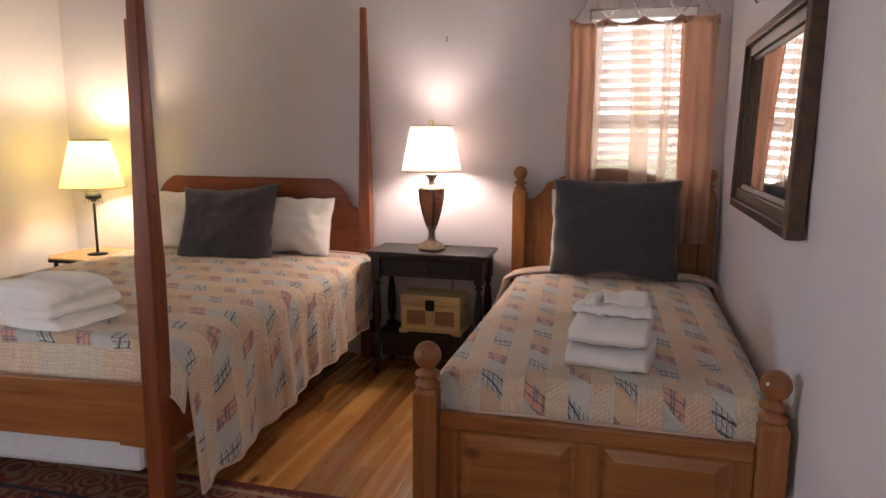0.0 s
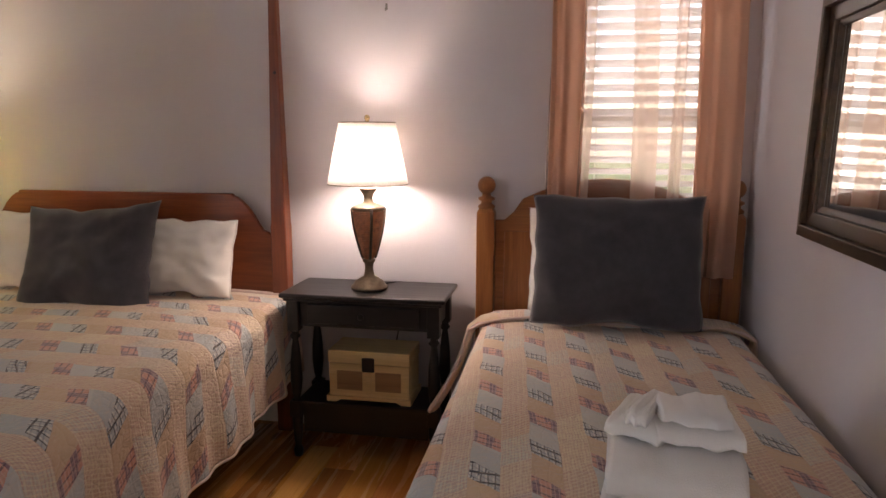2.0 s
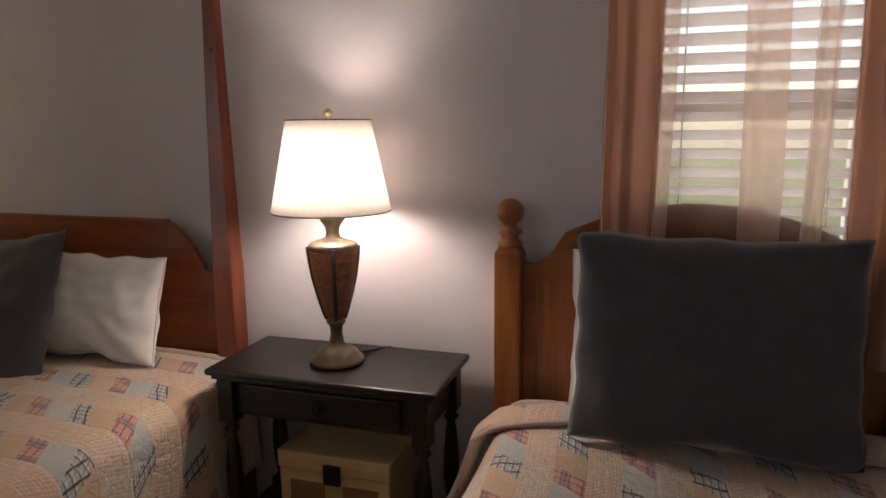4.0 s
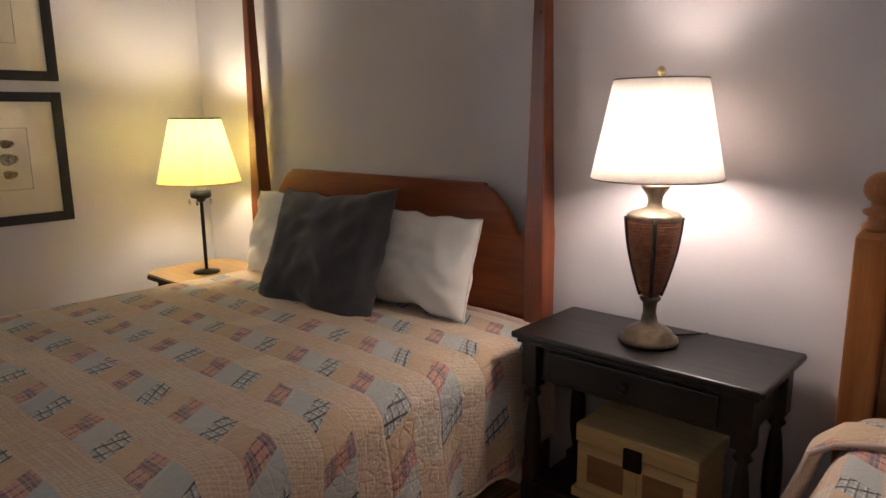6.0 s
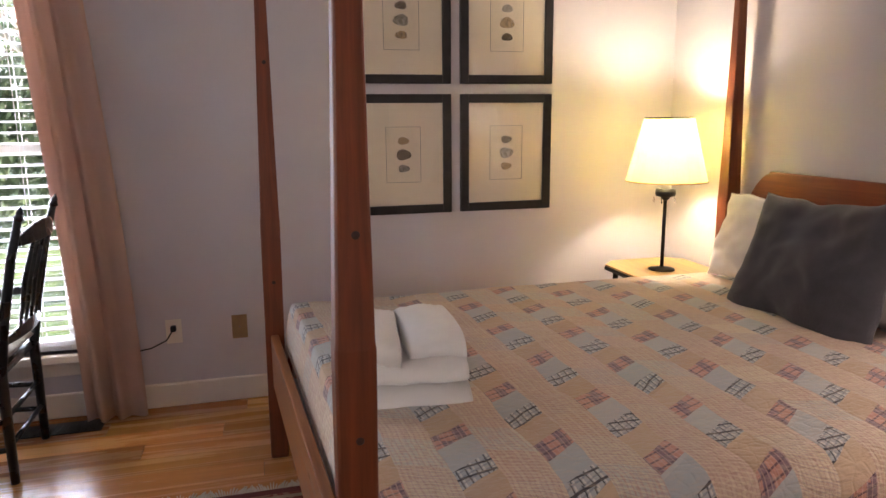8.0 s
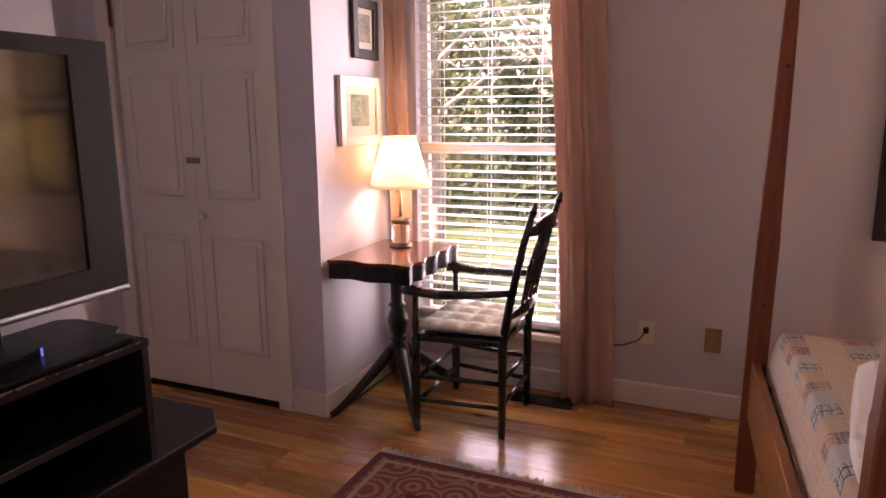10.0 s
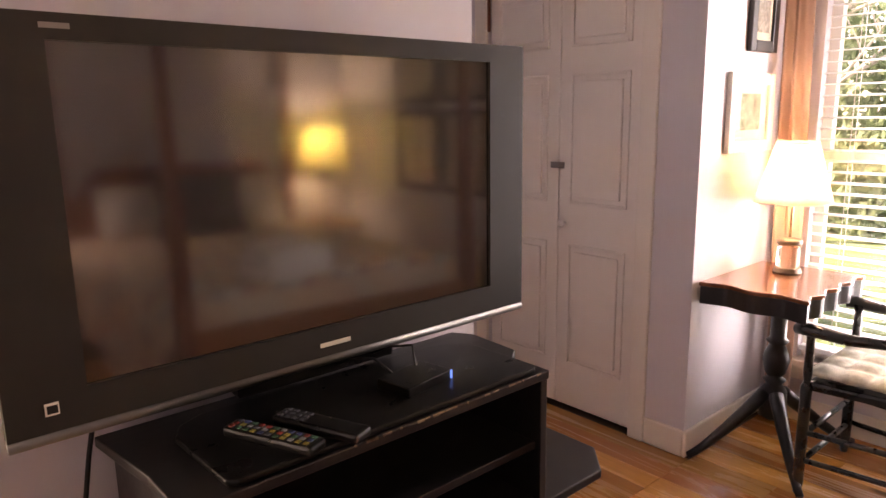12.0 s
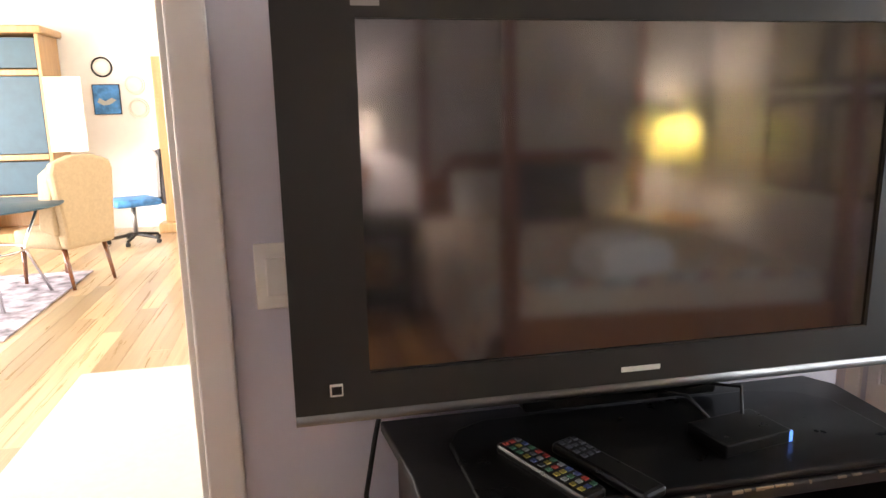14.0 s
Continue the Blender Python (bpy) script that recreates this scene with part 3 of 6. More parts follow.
part("door_hinge", bx(-0.9118, -3.94, 0.86, -0.909, -3.875, 0.96), SILVER, JAMB, "satin metal hinge leaf")

# closet casing and bifold doors
cc = bmesh.new()
bx(-3.42, -4.150, 0, -3.402, -4.072, 2.13, cc)
bx(-3.42, -5.105, 0, -3.402, -5.025, 2.13, cc)
bx(-3.42, -5.025, 2.05, -3.402, -4.150, 2.13, cc)
tagged(part("closet_casing", cc, TRIM, bevel=0.006), kind="structure")


def panel_leaf(bm, y0, y1, x, z0=0.02, z1=2.04):
    """One moulded door leaf facing +x with three raised panels; returns nothing."""
    bx(x - 0.03, y0, z0, x, y1, z1, bm)
    m = 0.062
    for a, b in ((0.235, 0.815), (1.0, 1.578), (1.69, 1.93)):
        ya, yb = y0 + m, y1 - m
        # raised moulding ring and field
        bx(x, ya, a, x + 0.011, ya + 0.014, b, bm), bx(x, yb - 0.014, a, x + 0.011, yb, b, bm)
        bx(x, ya + 0.014, a, x + 0.011, yb - 0.014, a + 0.014, bm), bx(x, ya + 0.014, b - 0.014, x + 0.011, yb - 0.014, b, bm)
        bx(x, ya + 0.034, a + 0.034, x + 0.016, yb - 0.034, b - 0.034, bm)


DOORX = -3.438
door_root = new("closet_door_1")
tagged(door_root, "white moulded bifold closet doors, closed, six raised panels", "closet door", kind="structure")
for y0, y1 in ((-5.023, -4.589), (-4.585, -4.152)):
    bm = bmesh.new()
    panel_leaf(bm, y0, y1, DOORX)
    leaf = part("door_leaf", bm, DOORP, door_root, bevel=0.004)
part("door_knob", lathe([(0.008, 0), (0.008, 0.018), (0.017, 0.026), (0.018, 0.036), (0.010, 0.042)], 16), DOORP, leaf, "small round white knob", smooth=True, at=pose(DOORX, -4.545, 0.91, 0, 90, 0))
part("door_latch", bx(DOORX + 0.001, -4.628, 1.160, DOORX + 0.012, -4.553, 1.188), SILVER, door_root, "small steel latch", bevel=0.002)


# west window with its blind
def window_frame(root, x, y0, y1, z0, z1, zmid):
    bm = bmesh.new()
    bx(x - 0.09, y0, z0, x - 0.05, y0 + 0.045, z1, bm), bx(x - 0.09, y1 - 0.045, z0, x - 0.05, y1, z1, bm)
    bx(x - 0.09, y0 + 0.045, z0, x - 0.05, y1 - 0.045, z0 + 0.06, bm), bx(x - 0.09, y0 + 0.045, z1 - 0.05, x - 0.05, y1 - 0.045, z1, bm)
    bx(x - 0.095, y0 + 0.045, zmid - 0.022, x - 0.045, y1 - 0.045, zmid + 0.022, bm)
    part("window_frame", bm, TRIM, root, bevel=0.004)
    for a, b in ((z0 + 0.06, zmid - 0.022), (zmid + 0.022, z1 - 0.05)):
        p = part("pane", bx(x - 0.072, y0 + 0.045, a, x - 0.069, y1 - 0.045, b), PGLASS, root)
        p.visible_shadow = False


w1 = tagged(new("window_1"), "tall white double-hung window, closed, trees outside", "window", kind="structure")
window_frame(w1, XW, -3.74, -2.96, 0.30, 2.18, 1.215)
part("window_sill", bx(XW - 0.15, -3.80, 0.262, XW + 0.035, -2.90, 0.30), TRIM, w1, bevel=0.006)
part("window_apron", bx(XW, -3.76, 0.20, XW + 0.012, -2.94, 0.262), TRIM, w1, bevel=0.003)


def blind(m, width, z0, z1, pitch, tilt, depth, label):
    """A slatted blind; local x runs across, y through the window."""
    root = thing("window_blind", m, label, "blind")
    part("headrail", bx(-width / 2, -0.025, z1 - 0.045, width / 2, 0.025, z1), SLAT, root, bevel=0.003)
    n = int((z1 - z0 - 0.08) / pitch)
    me = None
    for i in range(n):
        if me is None:
            bm = bmesh.new()
            a = radians(tilt)
            prof = [(-depth / 2, -0.0), (-depth / 4, 0.003), (0, 0.004), (depth / 4, 0.003), (depth / 2, 0.0)]
            rows = [[bm.verts.new((xx, y * math.cos(a) - z * math.sin(a), y * math.sin(a) + z * math.cos(a))) for y, z in prof] for xx in (-width / 2 + 0.004, width / 2 - 0.004)]
            low = [[bm.verts.new((v.co.x, v.co.y, v.co.z - 0.0025)) for v in r] for r in rows]
            for k in range(4):
                bm.faces.new((rows[0][k], rows[1][k], rows[1][k + 1], rows[0][k + 1]))
                bm.faces.new((low[0][k], low[0][k + 1], low[1][k + 1], low[1][k]))
            bm.faces.new((rows[0][0], low[0][0], low[1][0], rows[1][0]))
            bm.faces.new((rows[0][4], rows[1][4], low[1][4], low[0][4]))
            s = part("slat", bm, SLAT, root)
            me = s.data
        else:
            s = new("slat", me)
            s.parent = root
        s.location = (0, 0, z1 - 0.07 - pitch * i)
    part("bottom_rail", bx(-width / 2, -0.022, z0, width / 2, 0.022, z0 + 0.022), SLAT, root, bevel=0.004)
    for k in (-0.33, 0.0, 0.33):
        part("ladder_cord", tube([(k * width, -0.026, z0), (k * width, -0.026, z1 - 0.03)], 0.0016, 5), LINEN, root)
        part("ladder_cord", tube([(k * width, 0.026, z0), (k * width, 0.026, z1 - 0.03)], 0.0016, 5), LINEN, root)
    return root


blind(pose(XW - 0.018, -3.35, 0, 0, 0, 90), 0.765, 0.34, 2.17, 0.0455, 4, 0.050, "white wooden slat blind, lowered with open slats, in the tall window")
w2 = tagged(new("window_2"), "small white window, closed, behind a peach sheer", "window", kind="structure")
wroot = bmesh.new()
for b in ((-0.68, 0.05, 0.75, -0.635, 0.09, 2.02), (-0.175, 0.05, 0.75, -0.13, 0.09, 2.02), (-0.635, 0.05, 0.75, -0.175, 0.09, 0.81), (-0.635, 0.05, 1.97, -0.175, 0.09, 2.02), (-0.635, 0.045, 1.40, -0.175, 0.095, 1.44)):
    bx(*b, wroot)
part("window_frame", wroot, TRIM, w2, bevel=0.004)
for a, b in ((0.81, 1.40), (1.44, 1.97)):
    p = part("pane", bx(-0.635, 0.069, a, -0.175, 0.072, b), PGLASS, w2)
    p.visible_shadow = False
part("window_sill", bx(-0.74, -0.03, 0.715, -0.07, 0.15, 0.75), TRIM, w2, bevel=0.006)
blind(pose(-0.405, 0.022, 0), 0.535, 0.77, 2.01, 0.0485, -30, 0.050, "white slat blind, lowered, behind the peach sheer curtain")


# ---------- curtains ----------
def drape(m, w_top, w_bot, h, folds, amp, mat, label, z_bot=0.0, lean=0.0, n=90, seed=1, sag=0.0):
    """A hanging curtain, x across, hung from z = h."""
    rng = random.Random(seed)
    ph = [rng.uniform(0, 6.28) for _ in range(4)]

    def fn(a, b):
        z = z_bot + (h - z_bot) * b
        w = w_bot + (w_top - w_bot) * b
        wob = 0.02 * math.sin(3 * b + ph[0])
        x = (a - 0.5) * w + lean * (1 - b) + wob
        k = amp * (0.55 + 0.45 * math.sin(2.1 * a * folds + ph[1]))
        y = k * math.sin(2 * math.pi * folds * a + ph[2] + 0.5 * math.sin(2.2 * b + ph[3]))
        y += 0.006 * math.sin(9 * b + 11 * a)
        z -= sag * abs(math.sin(math.pi * 4 * a)) * (b > 0.999)
        return (x, y, z)
    root = thing("curtain", m, label, "curtain")
    part("curtain_panel", sheet(n, 36, fn), mat, root, smooth=True, solid=0.0025)
    return root


drape(pose(XW + 0.11, -2.92, 0, 0, 0, 90), 0.25, 0.25, 2.32, 3.2, 0.040, CURT, "long peach lined drape hanging to the floor beside the tall window", 0.015, 0.10)
drape(pose(XW + 0.09, -3.80, 0, 0, 0, 90), 0.13, 0.12, 2.32, 2.4, 0.022, CURT, "long peach lined drape between the tall window and desk wall", 0.015, 0.0, 50, 4)
rod1 = thing("curtain_rod", pose(0, 0, 0), "dark metal curtain rod above the tall window", "curtain rod")
part("rod", tube([(XW + 0.10, -3.87, 2.34), (XW + 0.10, -2.70, 2.34)], 0.010, 12), IRON, rod1, smooth=True)
part("bracket", bx(XW, -2.78, 2.325, XW + 0.10, -2.765, 2.345), IRON, rod1)
sheer_root = drape(pose(-0.405, -0.085, 0), 0.73, 0.70, 1.955, 4.5, 0.016, CURTN, "peach sheer tab-tie curtain over the small window", 0.80, 0.0, 90, 5, 0.035)


def gathered(xa, xb, nf, depth, ztop, mat, skew, label):
    """A stretch of the sheer that hangs in folds, skew: how far its foot drifts sideways."""
    def fn(a, b):
        ph = 6.283 * nf * a + 0.8 * math.sin(2.3 * b + xa * 9)
        y = -0.030 + depth * (0.6 + 0.4 * math.sin(5 * a + 2 * b)) * math.sin(ph)
        return (xa + (xb - xa) * a + skew * (1 - b) + 0.010 * math.sin(3 * b + xa * 4), y, 0.80 + (ztop - 0.80) * b)
    part("gathered_side", sheet(60, 34, fn), mat, sheer_root, label, smooth=True, solid=0.002)


gathered(-0.375, -0.245, 2.4, 0.020, 1.93, CURTS, 0.02, "denser gathered edge")
gathered(0.190, 0.360, 2.8, 0.022, 1.95, CURTS, 0.0, "denser gathered edge")
gathered(-0.060, 0.035, 1.0, 0.012, 1.90, CURTM, 0.02, "doubled pale fold of the sheer")
gathered(0.105, 0.150, 1.5, 0.010, 1.93, CURTM, -0.02, "doubled pale fold of the sheer")
gathered(-0.250, -0.205, 1.0, 0.010, 1.93, CURTM, 0.0, "doubled pale fold of the sheer")
hemb = bmesh.new()
for k in range(5):
    xk = -0.350 + 0.175 * k
    for s in (-0.075, 0.075):
        if abs(xk + s) < 0.42:
            tube([(xk, 0.0, 1.955 if k % 2 else 1.95), (xk + s * 0.6, -0.012, 2.01), (xk + s, -0.004, 2.085)], 0.006, 6, hemb)
part("tie", hemb, CURTN, sheer_root)
part("heading", sheet(40, 1, lambda a, b: (-0.37 + 0.74 * a, -0.016 + 0.01 * math.sin(a * 30), 1.915 + 0.045 * b - 0.035 * abs(math.sin(math.pi * 4 * a)) * b), None), plain("peach_hem", (0.50, 0.27, 0.19), 0.9, bumpy=0.3), sheer_root, "darker folded heading", smooth=True, solid=0.003)
rod2 = thing("curtain_rod", pose(0, 0, 0), "thin dark metal curtain rod above the small window", "curtain rod")
part("rod", tube([(-0.80, -0.085, 2.09), (0.0, -0.085, 2.09)], 0.008, 12), IRON, rod2, smooth=True)
part("finial", lathe([(0.008, 0), (0.016, 0.01), (0.020, 0.024), (0.012, 0.04), (0.003, 0.048)], 14), IRON, rod2, smooth=True, at=pose(-0.80, -0.085, 2.09, 0, -90, 0))
part("bracket", bx(-0.77, -0.085, 2.083, -0.758, 0, 2.097), IRON, rod2)


lcord = thing("lamp_cord", pose(0, 0, 0), "thin dark lamp cord dropping behind the black nightstand", "cord")
part("cord", tube([(-1.47, -0.145, 0.726), (-1.43, -0.08, 0.722), (-1.41, -0.022, 0.715), (-1.42, -0.012, 0.5), (-1.46, -0.012, 0.3)], 0.003, 6), IRON, lcord, smooth=True)

# ---------- queen bed ----------
def post_levels(top, k):
    return [(z, h * k) for z, h in [(0, 0.032), (0.02, 0.035), (0.93, 0.0362), (0.958, 0.0362), (0.972, 0.0345), (1.25, 0.029), (1.70, 0.0215), (top, 0.017)]]


bedq = thing("four_poster_bed", pose(-2.70, -1.09, 0), "queen four-poster bed of red-stained pine with a shaped headboard", "bed")
for nm, x, y, top in (("bed_post", 0.755, 1.02, 2.072), ("bed_post", -0.80, 1.02, 2.072), ("bed_post", 0.746, -0.908, 2.072), ("bed_post", -0.789, -1.022, 2.072)):
    part(nm, loftbox(post_levels(top, 0.96 if y < 0 and x > 0 else 1.0)), REDPINE, bedq, bevel=0.005, at=pose(x, y, 0, -0.7 if y < 0 else 0, -0.8 if y > 0 and x < 0 else 0))
KNOT = plain("dark_pine_knot", (0.035, 0.012, 0.006), 0.4, var=0.4, scale=90, bumpy=0.2)
for k, (x, y, z) in enumerate(((0.746, -0.908, 0.80), (0.746, -0.908, 1.15), (-0.789, -1.022, 1.53), (-0.789, -1.022, 0.72), (0.755, 1.02, 1.62))):
    h = ramp(z, post_levels(2.072, 1.0)) * (0.96 if k < 2 else 1.0)
    fx0, fy0 = (h - 0.0010, 0.004) if k < 4 else (0.004, -h + 0.0010)
    yy = y + (0.0122 * z if y < 0 else 0)
    m = pose(x + fx0, yy + fy0, z, 0, 90, 0) if k < 4 else pose(x + fx0, yy + fy0, z, 90, 0, 0)
    part("knot", lathe([(0.0005, 0.0), (0.008, 0.0), (0.0065, 0.0018), (0.0005, 0.0022)], 14), KNOT, bedq, "dark round knot", smooth=True, at=m)
half = [(0.70, 0.42), (0.715, 0.86), (0.712, 0.905), (0.69, 0.925), (0.665, 0.935), (0.645, 0.965), (0.625, 1.00), (0.60, 1.035), (0.57, 1.065), (0.545, 1.082), (0.53, 1.085), (0.525, 1.096)]
outline = half + [(-x - 0.045, z) for x, z in half[::-1]]
part("headboard", plate(outline, 0.026, "xz", 1.02), REDPINEX, bedq, bevel=0.006)
part("foot_rail", bx(-0.738, -0.015, 0.300, 0.738, 0.015, 0.513), PINEX, bedq, bevel=0.005, at=pose(-0.021, -0.962, 0, 0, 0, 4.25))
part("side_rail", bx(-0.012, -0.93, 0.275, 0.012, 0.93, 0.44), REDPINEY, bedq, bevel=0.005, at=pose(0.742, 0.055, 0))
part("side_rail", bx(-0.82, -0.975, 0.275, -0.795, 0.98, 0.44), REDPINEY, bedq, bevel=0.005)
for k in range(5):
    part("slat", bx(-0.79, -0.9 + 0.42 * k, 0.275, 0.79, -0.81 + 0.42 * k, 0.293), PINEX, bedq)
sq = [(0.0, 0.9), (0.3, 1.0)]


def soft_box(bm, x0, y0, z0, x1, y1, z1, r=0.04, k=3):
    """A padded box with rounded edges."""
    bx(x0, y0, z0, x1, y1, z1, bm)
    bmesh.ops.bevel(bm, geom=list(bm.edges), offset=r, segments=k, profile=0.5, affect="EDGES")
    return bm


boxs = thing("box_spring", pose(-2.70, -1.08, 0.205), "white quilted box spring showing under the foot rail", "box spring")
part("box_spring_body", soft_box(bmesh.new(), -0.745, -0.86, 0.0, 0.70, 0.97, 0.20, 0.025), TICK, boxs, smooth=True)
part("box_spring_skirt", bx(-0.71, -0.03, -0.030, 0.68, 0.03, 0.14), TICK, boxs, bevel=0.02, at=pose(-0.03, -0.925, 0, 0, 0, 4.25))
matq = part("mattress", soft_box(bmesh.new(), -0.75, -0.83, 0.0, 0.70, 0.965, 0.22, 0.05), TICK, None, smooth=True, at=pose(-2.70, -1.08, 0.405))
tagged(matq, "white mattress under the patchwork quilt on the queen bed", "mattress")


def quilt(m, half_w, y0, y1, ztop, drop_l, drop_r, label, foot_drop=0.14, seed=3, nx=120, ny=110, turned=False, skew=0.0, patch=(1.0, 1.0), shift=(5.0, 5.0)):
    """A bedspread: flat on top, rounded over both sides, wavy where it hangs. drop_l, drop_r: fall at (head, foot)."""
    r = 0.075
    arc = r * math.pi / 2
    length = y1 - y0

    def prof(s, drop, flare, b):
        s_abs = abs(s)
        flat = half_w - r
        if s_abs <= flat:
            return s_abs, 0.0, 0.0
        if s_abs <= flat + arc:
            t = (s_abs - flat) / r
            return flat + r * math.sin(t), -r * (1 - math.cos(t)), t / 1.57
        d = s_abs - flat - arc
        return half_w + flare * d, -r - d, 1.0

    def fn(a, b):
        bb = min(1.0, b / 0.93)
        y = y1 - length * bb
        dl, dr = ramp(1 - bb, [(0, drop_l[0]), (1, drop_l[1])]), ramp(1 - bb, [(0, drop_r[0]), (1, drop_r[1])])
        dl, dr = ramp(bb, [(0, drop_l[0]), (1, drop_l[1])]), ramp(bb, [(0, drop_r[0]), (1, drop_r[1])])
        left, right = half_w - r + arc + dl, half_w - r + arc + dr
        s = -left + (left + right) * a
        x, dz, hang = prof(s, dl, 0.06, b)
        depth = max(0.0, abs(s) - (half_w - r + arc))
        wave = 0.0
        if depth > 0:
            wave = min(1, depth / 0.25) * 0.016 * math.sin(y * 17 + seed + 2.2 * math.sin(y * 3.1)) + 0.008 * math.sin(y * 41 + seed) * min(1, depth / 0.3)
        x = (x + wave) * (1 if s >= 0 else -1)
        y += bb * skew * (x - half_w)
        z = ztop + dz
        p = Vector((x * 2.2, y * 2.2, seed))
        z += 0.007 * noise.noise(p) + 0.0035 * noise.noise(p * 4.3) + 0.0018 * noise.noise(p * 11)
        z += -0.012 * (abs(x) / half_w) ** 4
        if b > 0.93:
            t = (b - 0.93) / 0.07
            if depth <= 0:
                z -= foot_drop * t ** 1.3
                y -= 0.03 * math.sin(t * 1.57)
        return (x, y, z)

    def uvf(a, b):
        wide = 2 * half_w + 0.9
        p = ((a - 0.5) * wide, b * (length + foot_drop))
        if turned:
            p = (p[1], p[0])
        return p[0] * patch[0] + shift[0], p[1] * patch[1] + shift[1]

    root = thing("quilt", m, label, "quilt")
    part("quilt_cover", sheet(nx, ny, fn, uvf), QUILT, root, smooth=True, solid=0.010)
    for nm, a in (("side_binding", 0.0), ("side_binding", 1.0)):
        part(nm, tube([fn(a, k / 90) for k in range(91)], 0.006, 6), BIND, root, "narrow rose cotton binding", smooth=True)
    part("head_fold", tube([fn(k / 90, 0.0) for k in range(91)], 0.012, 8), BIND, root, "rolled head edge", smooth=True)
    part("foot_binding", tube([fn(k / 90, 1.0) for k in range(91)], 0.006, 6), BIND, root, "narrow rose cotton binding", smooth=True)
    return root


quilt(pose(-2.675, 0, 0), 0.80, -1.935, -0.10, 0.655, (0.30, 0.36), (0.27, 0.46), "patchwork quilt in tan, grey blue and plaid on queen bed", 0.17, 3, 150, 140, True, 0.065)


# ---------- twin bed ----------
def turned_post(z_sq, z_top, w=0.038):
    bm = loftbox([(0, w * 0.9), (0.03, w), (z_sq - 0.02, w), (z_sq, w * 0.72)])
    return bm


def knob_profile(z0, r):
    return [(r * 0.86, z0 - 0.004), (r * 0.95, z0 + 0.008), (r * 0.62, z0 + 0.018), (r * 0.60, z0 + 0.028), (r * 0.92, z0 + 0.036), (r * 0.90, z0 + 0.044), (r * 0.5, z0 + 0.050), (r * 0.48, z0 + 0.058)] + [
        (r * math.sin(t), z0 + 0.056 + r - r * math.cos(t)) for t in (0.5, 0.8, 1.1, 1.4, 1.7, 2.0, 2.3, 2.6, 2.9)]


bedt = thing("twin_bed", pose(-0.528, -0.98, 0), "honey pine twin bed with ball-topped posts and panelled foot", "bed")
for y, zs, w in ((0.93, 1.055, 0.038), (-0.925, 0.575, 0.040)):
    for x in (-0.498, 0.4965 if y > 0 else 0.498):
        part("bed_post", turned_post(zs, 0, w), PINE, bedt, bevel=0.005, at=pose(x, y, 0))
        part("post_ball", lathe(knob_profile(zs, 0.0385 if y > 0 else 0.043), 24), PINE, bedt, smooth=True, at=pose(x, y, 0))
hb = []
for i in range(25):
    x = -0.46 + 0.92 * i / 24
    ax = abs(x)
    if ax > 0.40:
        z = 1.005 + 0.02 * (ax - 0.40) / 0.06 * 0
    elif ax > 0.325:
        z = 1.005 + 0.10 * math.sin((0.40 - ax) / 0.075 * 1.57)
    else:
        z = 1.105 + 0.08 * (1 - (ax / 0.325) ** 2)
    hb.append((x, z))
part("headboard_panel", plate([(-0.46, 0.45)] + hb + [(0.46, 0.45)], 0.022, "xz", 0.925), PINEX, bedt, bevel=0.004)
for xa, xb in ((-0.42, -0.02), (0.02, 0.42)):
    part("raised_panel", bx(xa, 0.915, 0.50, xb, 0.926, 0.96), PINE, bedt, bevel=0.006)
part("foot_top_rail", bx(-0.458, -0.945, 0.445, 0.458, -0.905, 0.500), PINEX, bedt, bevel=0.008)
part("foot_bottom_rail", bx(-0.458, -0.94, 0.10, 0.458, -0.91, 0.20), PINEX, bedt, bevel=0.005)
for xa, xb in ((-0.458, -0.40), (-0.035, 0.035), (0.40, 0.458)):
    part("foot_stile", bx(xa, -0.94, 0.20, xb, -0.91, 0.445), PINE, bedt, bevel=0.004)
for xa, xb in ((-0.40, -0.035), (0.035, 0.40)):
    part("foot_panel", bx(xa, -0.93, 0.20, xb, -0.918, 0.445), PINEX, bedt)
    bm = bmesh.new()
    w = 0.03
    vs = [bm.verts.new(p) for p in ((xa + 0.012, -0.930, 0.212), (xb - 0.012, -0.930, 0.212), (xb - 0.012, -0.930, 0.433), (xa + 0.012, -0.930, 0.433))]
    ws = [bm.verts.new(p) for p in ((xa + 0.045, -0.940, 0.245), (xb - 0.045, -0.940, 0.245), (xb - 0.045, -0.940, 0.40), (xa + 0.045, -0.940, 0.40))]
    bm.faces.new(ws)
    bm.faces.new(vs)
    for k in range(4):
        bm.faces.new((vs[k], vs[(k + 1) % 4], ws[(k + 1) % 4], ws[k]))
    part("raised_panel", bm, PINEX, bedt)
for x in (-0.50, 0.478):
    part("side_rail", bx(x, -0.885, 0.20, x + 0.022, 0.90, 0.36), REDPINEY, bedt, bevel=0.004)
part("bed_slats", bx(-0.478, -0.88, 0.25, 0.478, 0.90, 0.268), PINEX, bedt)
matt = part("mattress", soft_box(bmesh.new(), -0.455, -0.885, 0.0, 0.455, 0.90, 0.32, 0.05), TICK, None, smooth=True, at=pose(-0.528, -0.98, 0.268))
tagged(matt, "white mattress under the patchwork quilt on the twin bed", "mattress")
quilt(pose(-0.515, 0, 0), 0.515, -1.87, -0.11, 0.622, (0.22, 0.04), (0.05, 0.08), "patchwork quilt in tan, grey blue and plaid on twin bed", 0.12, 8, 90, 110, patch=(0.93, 0.85))


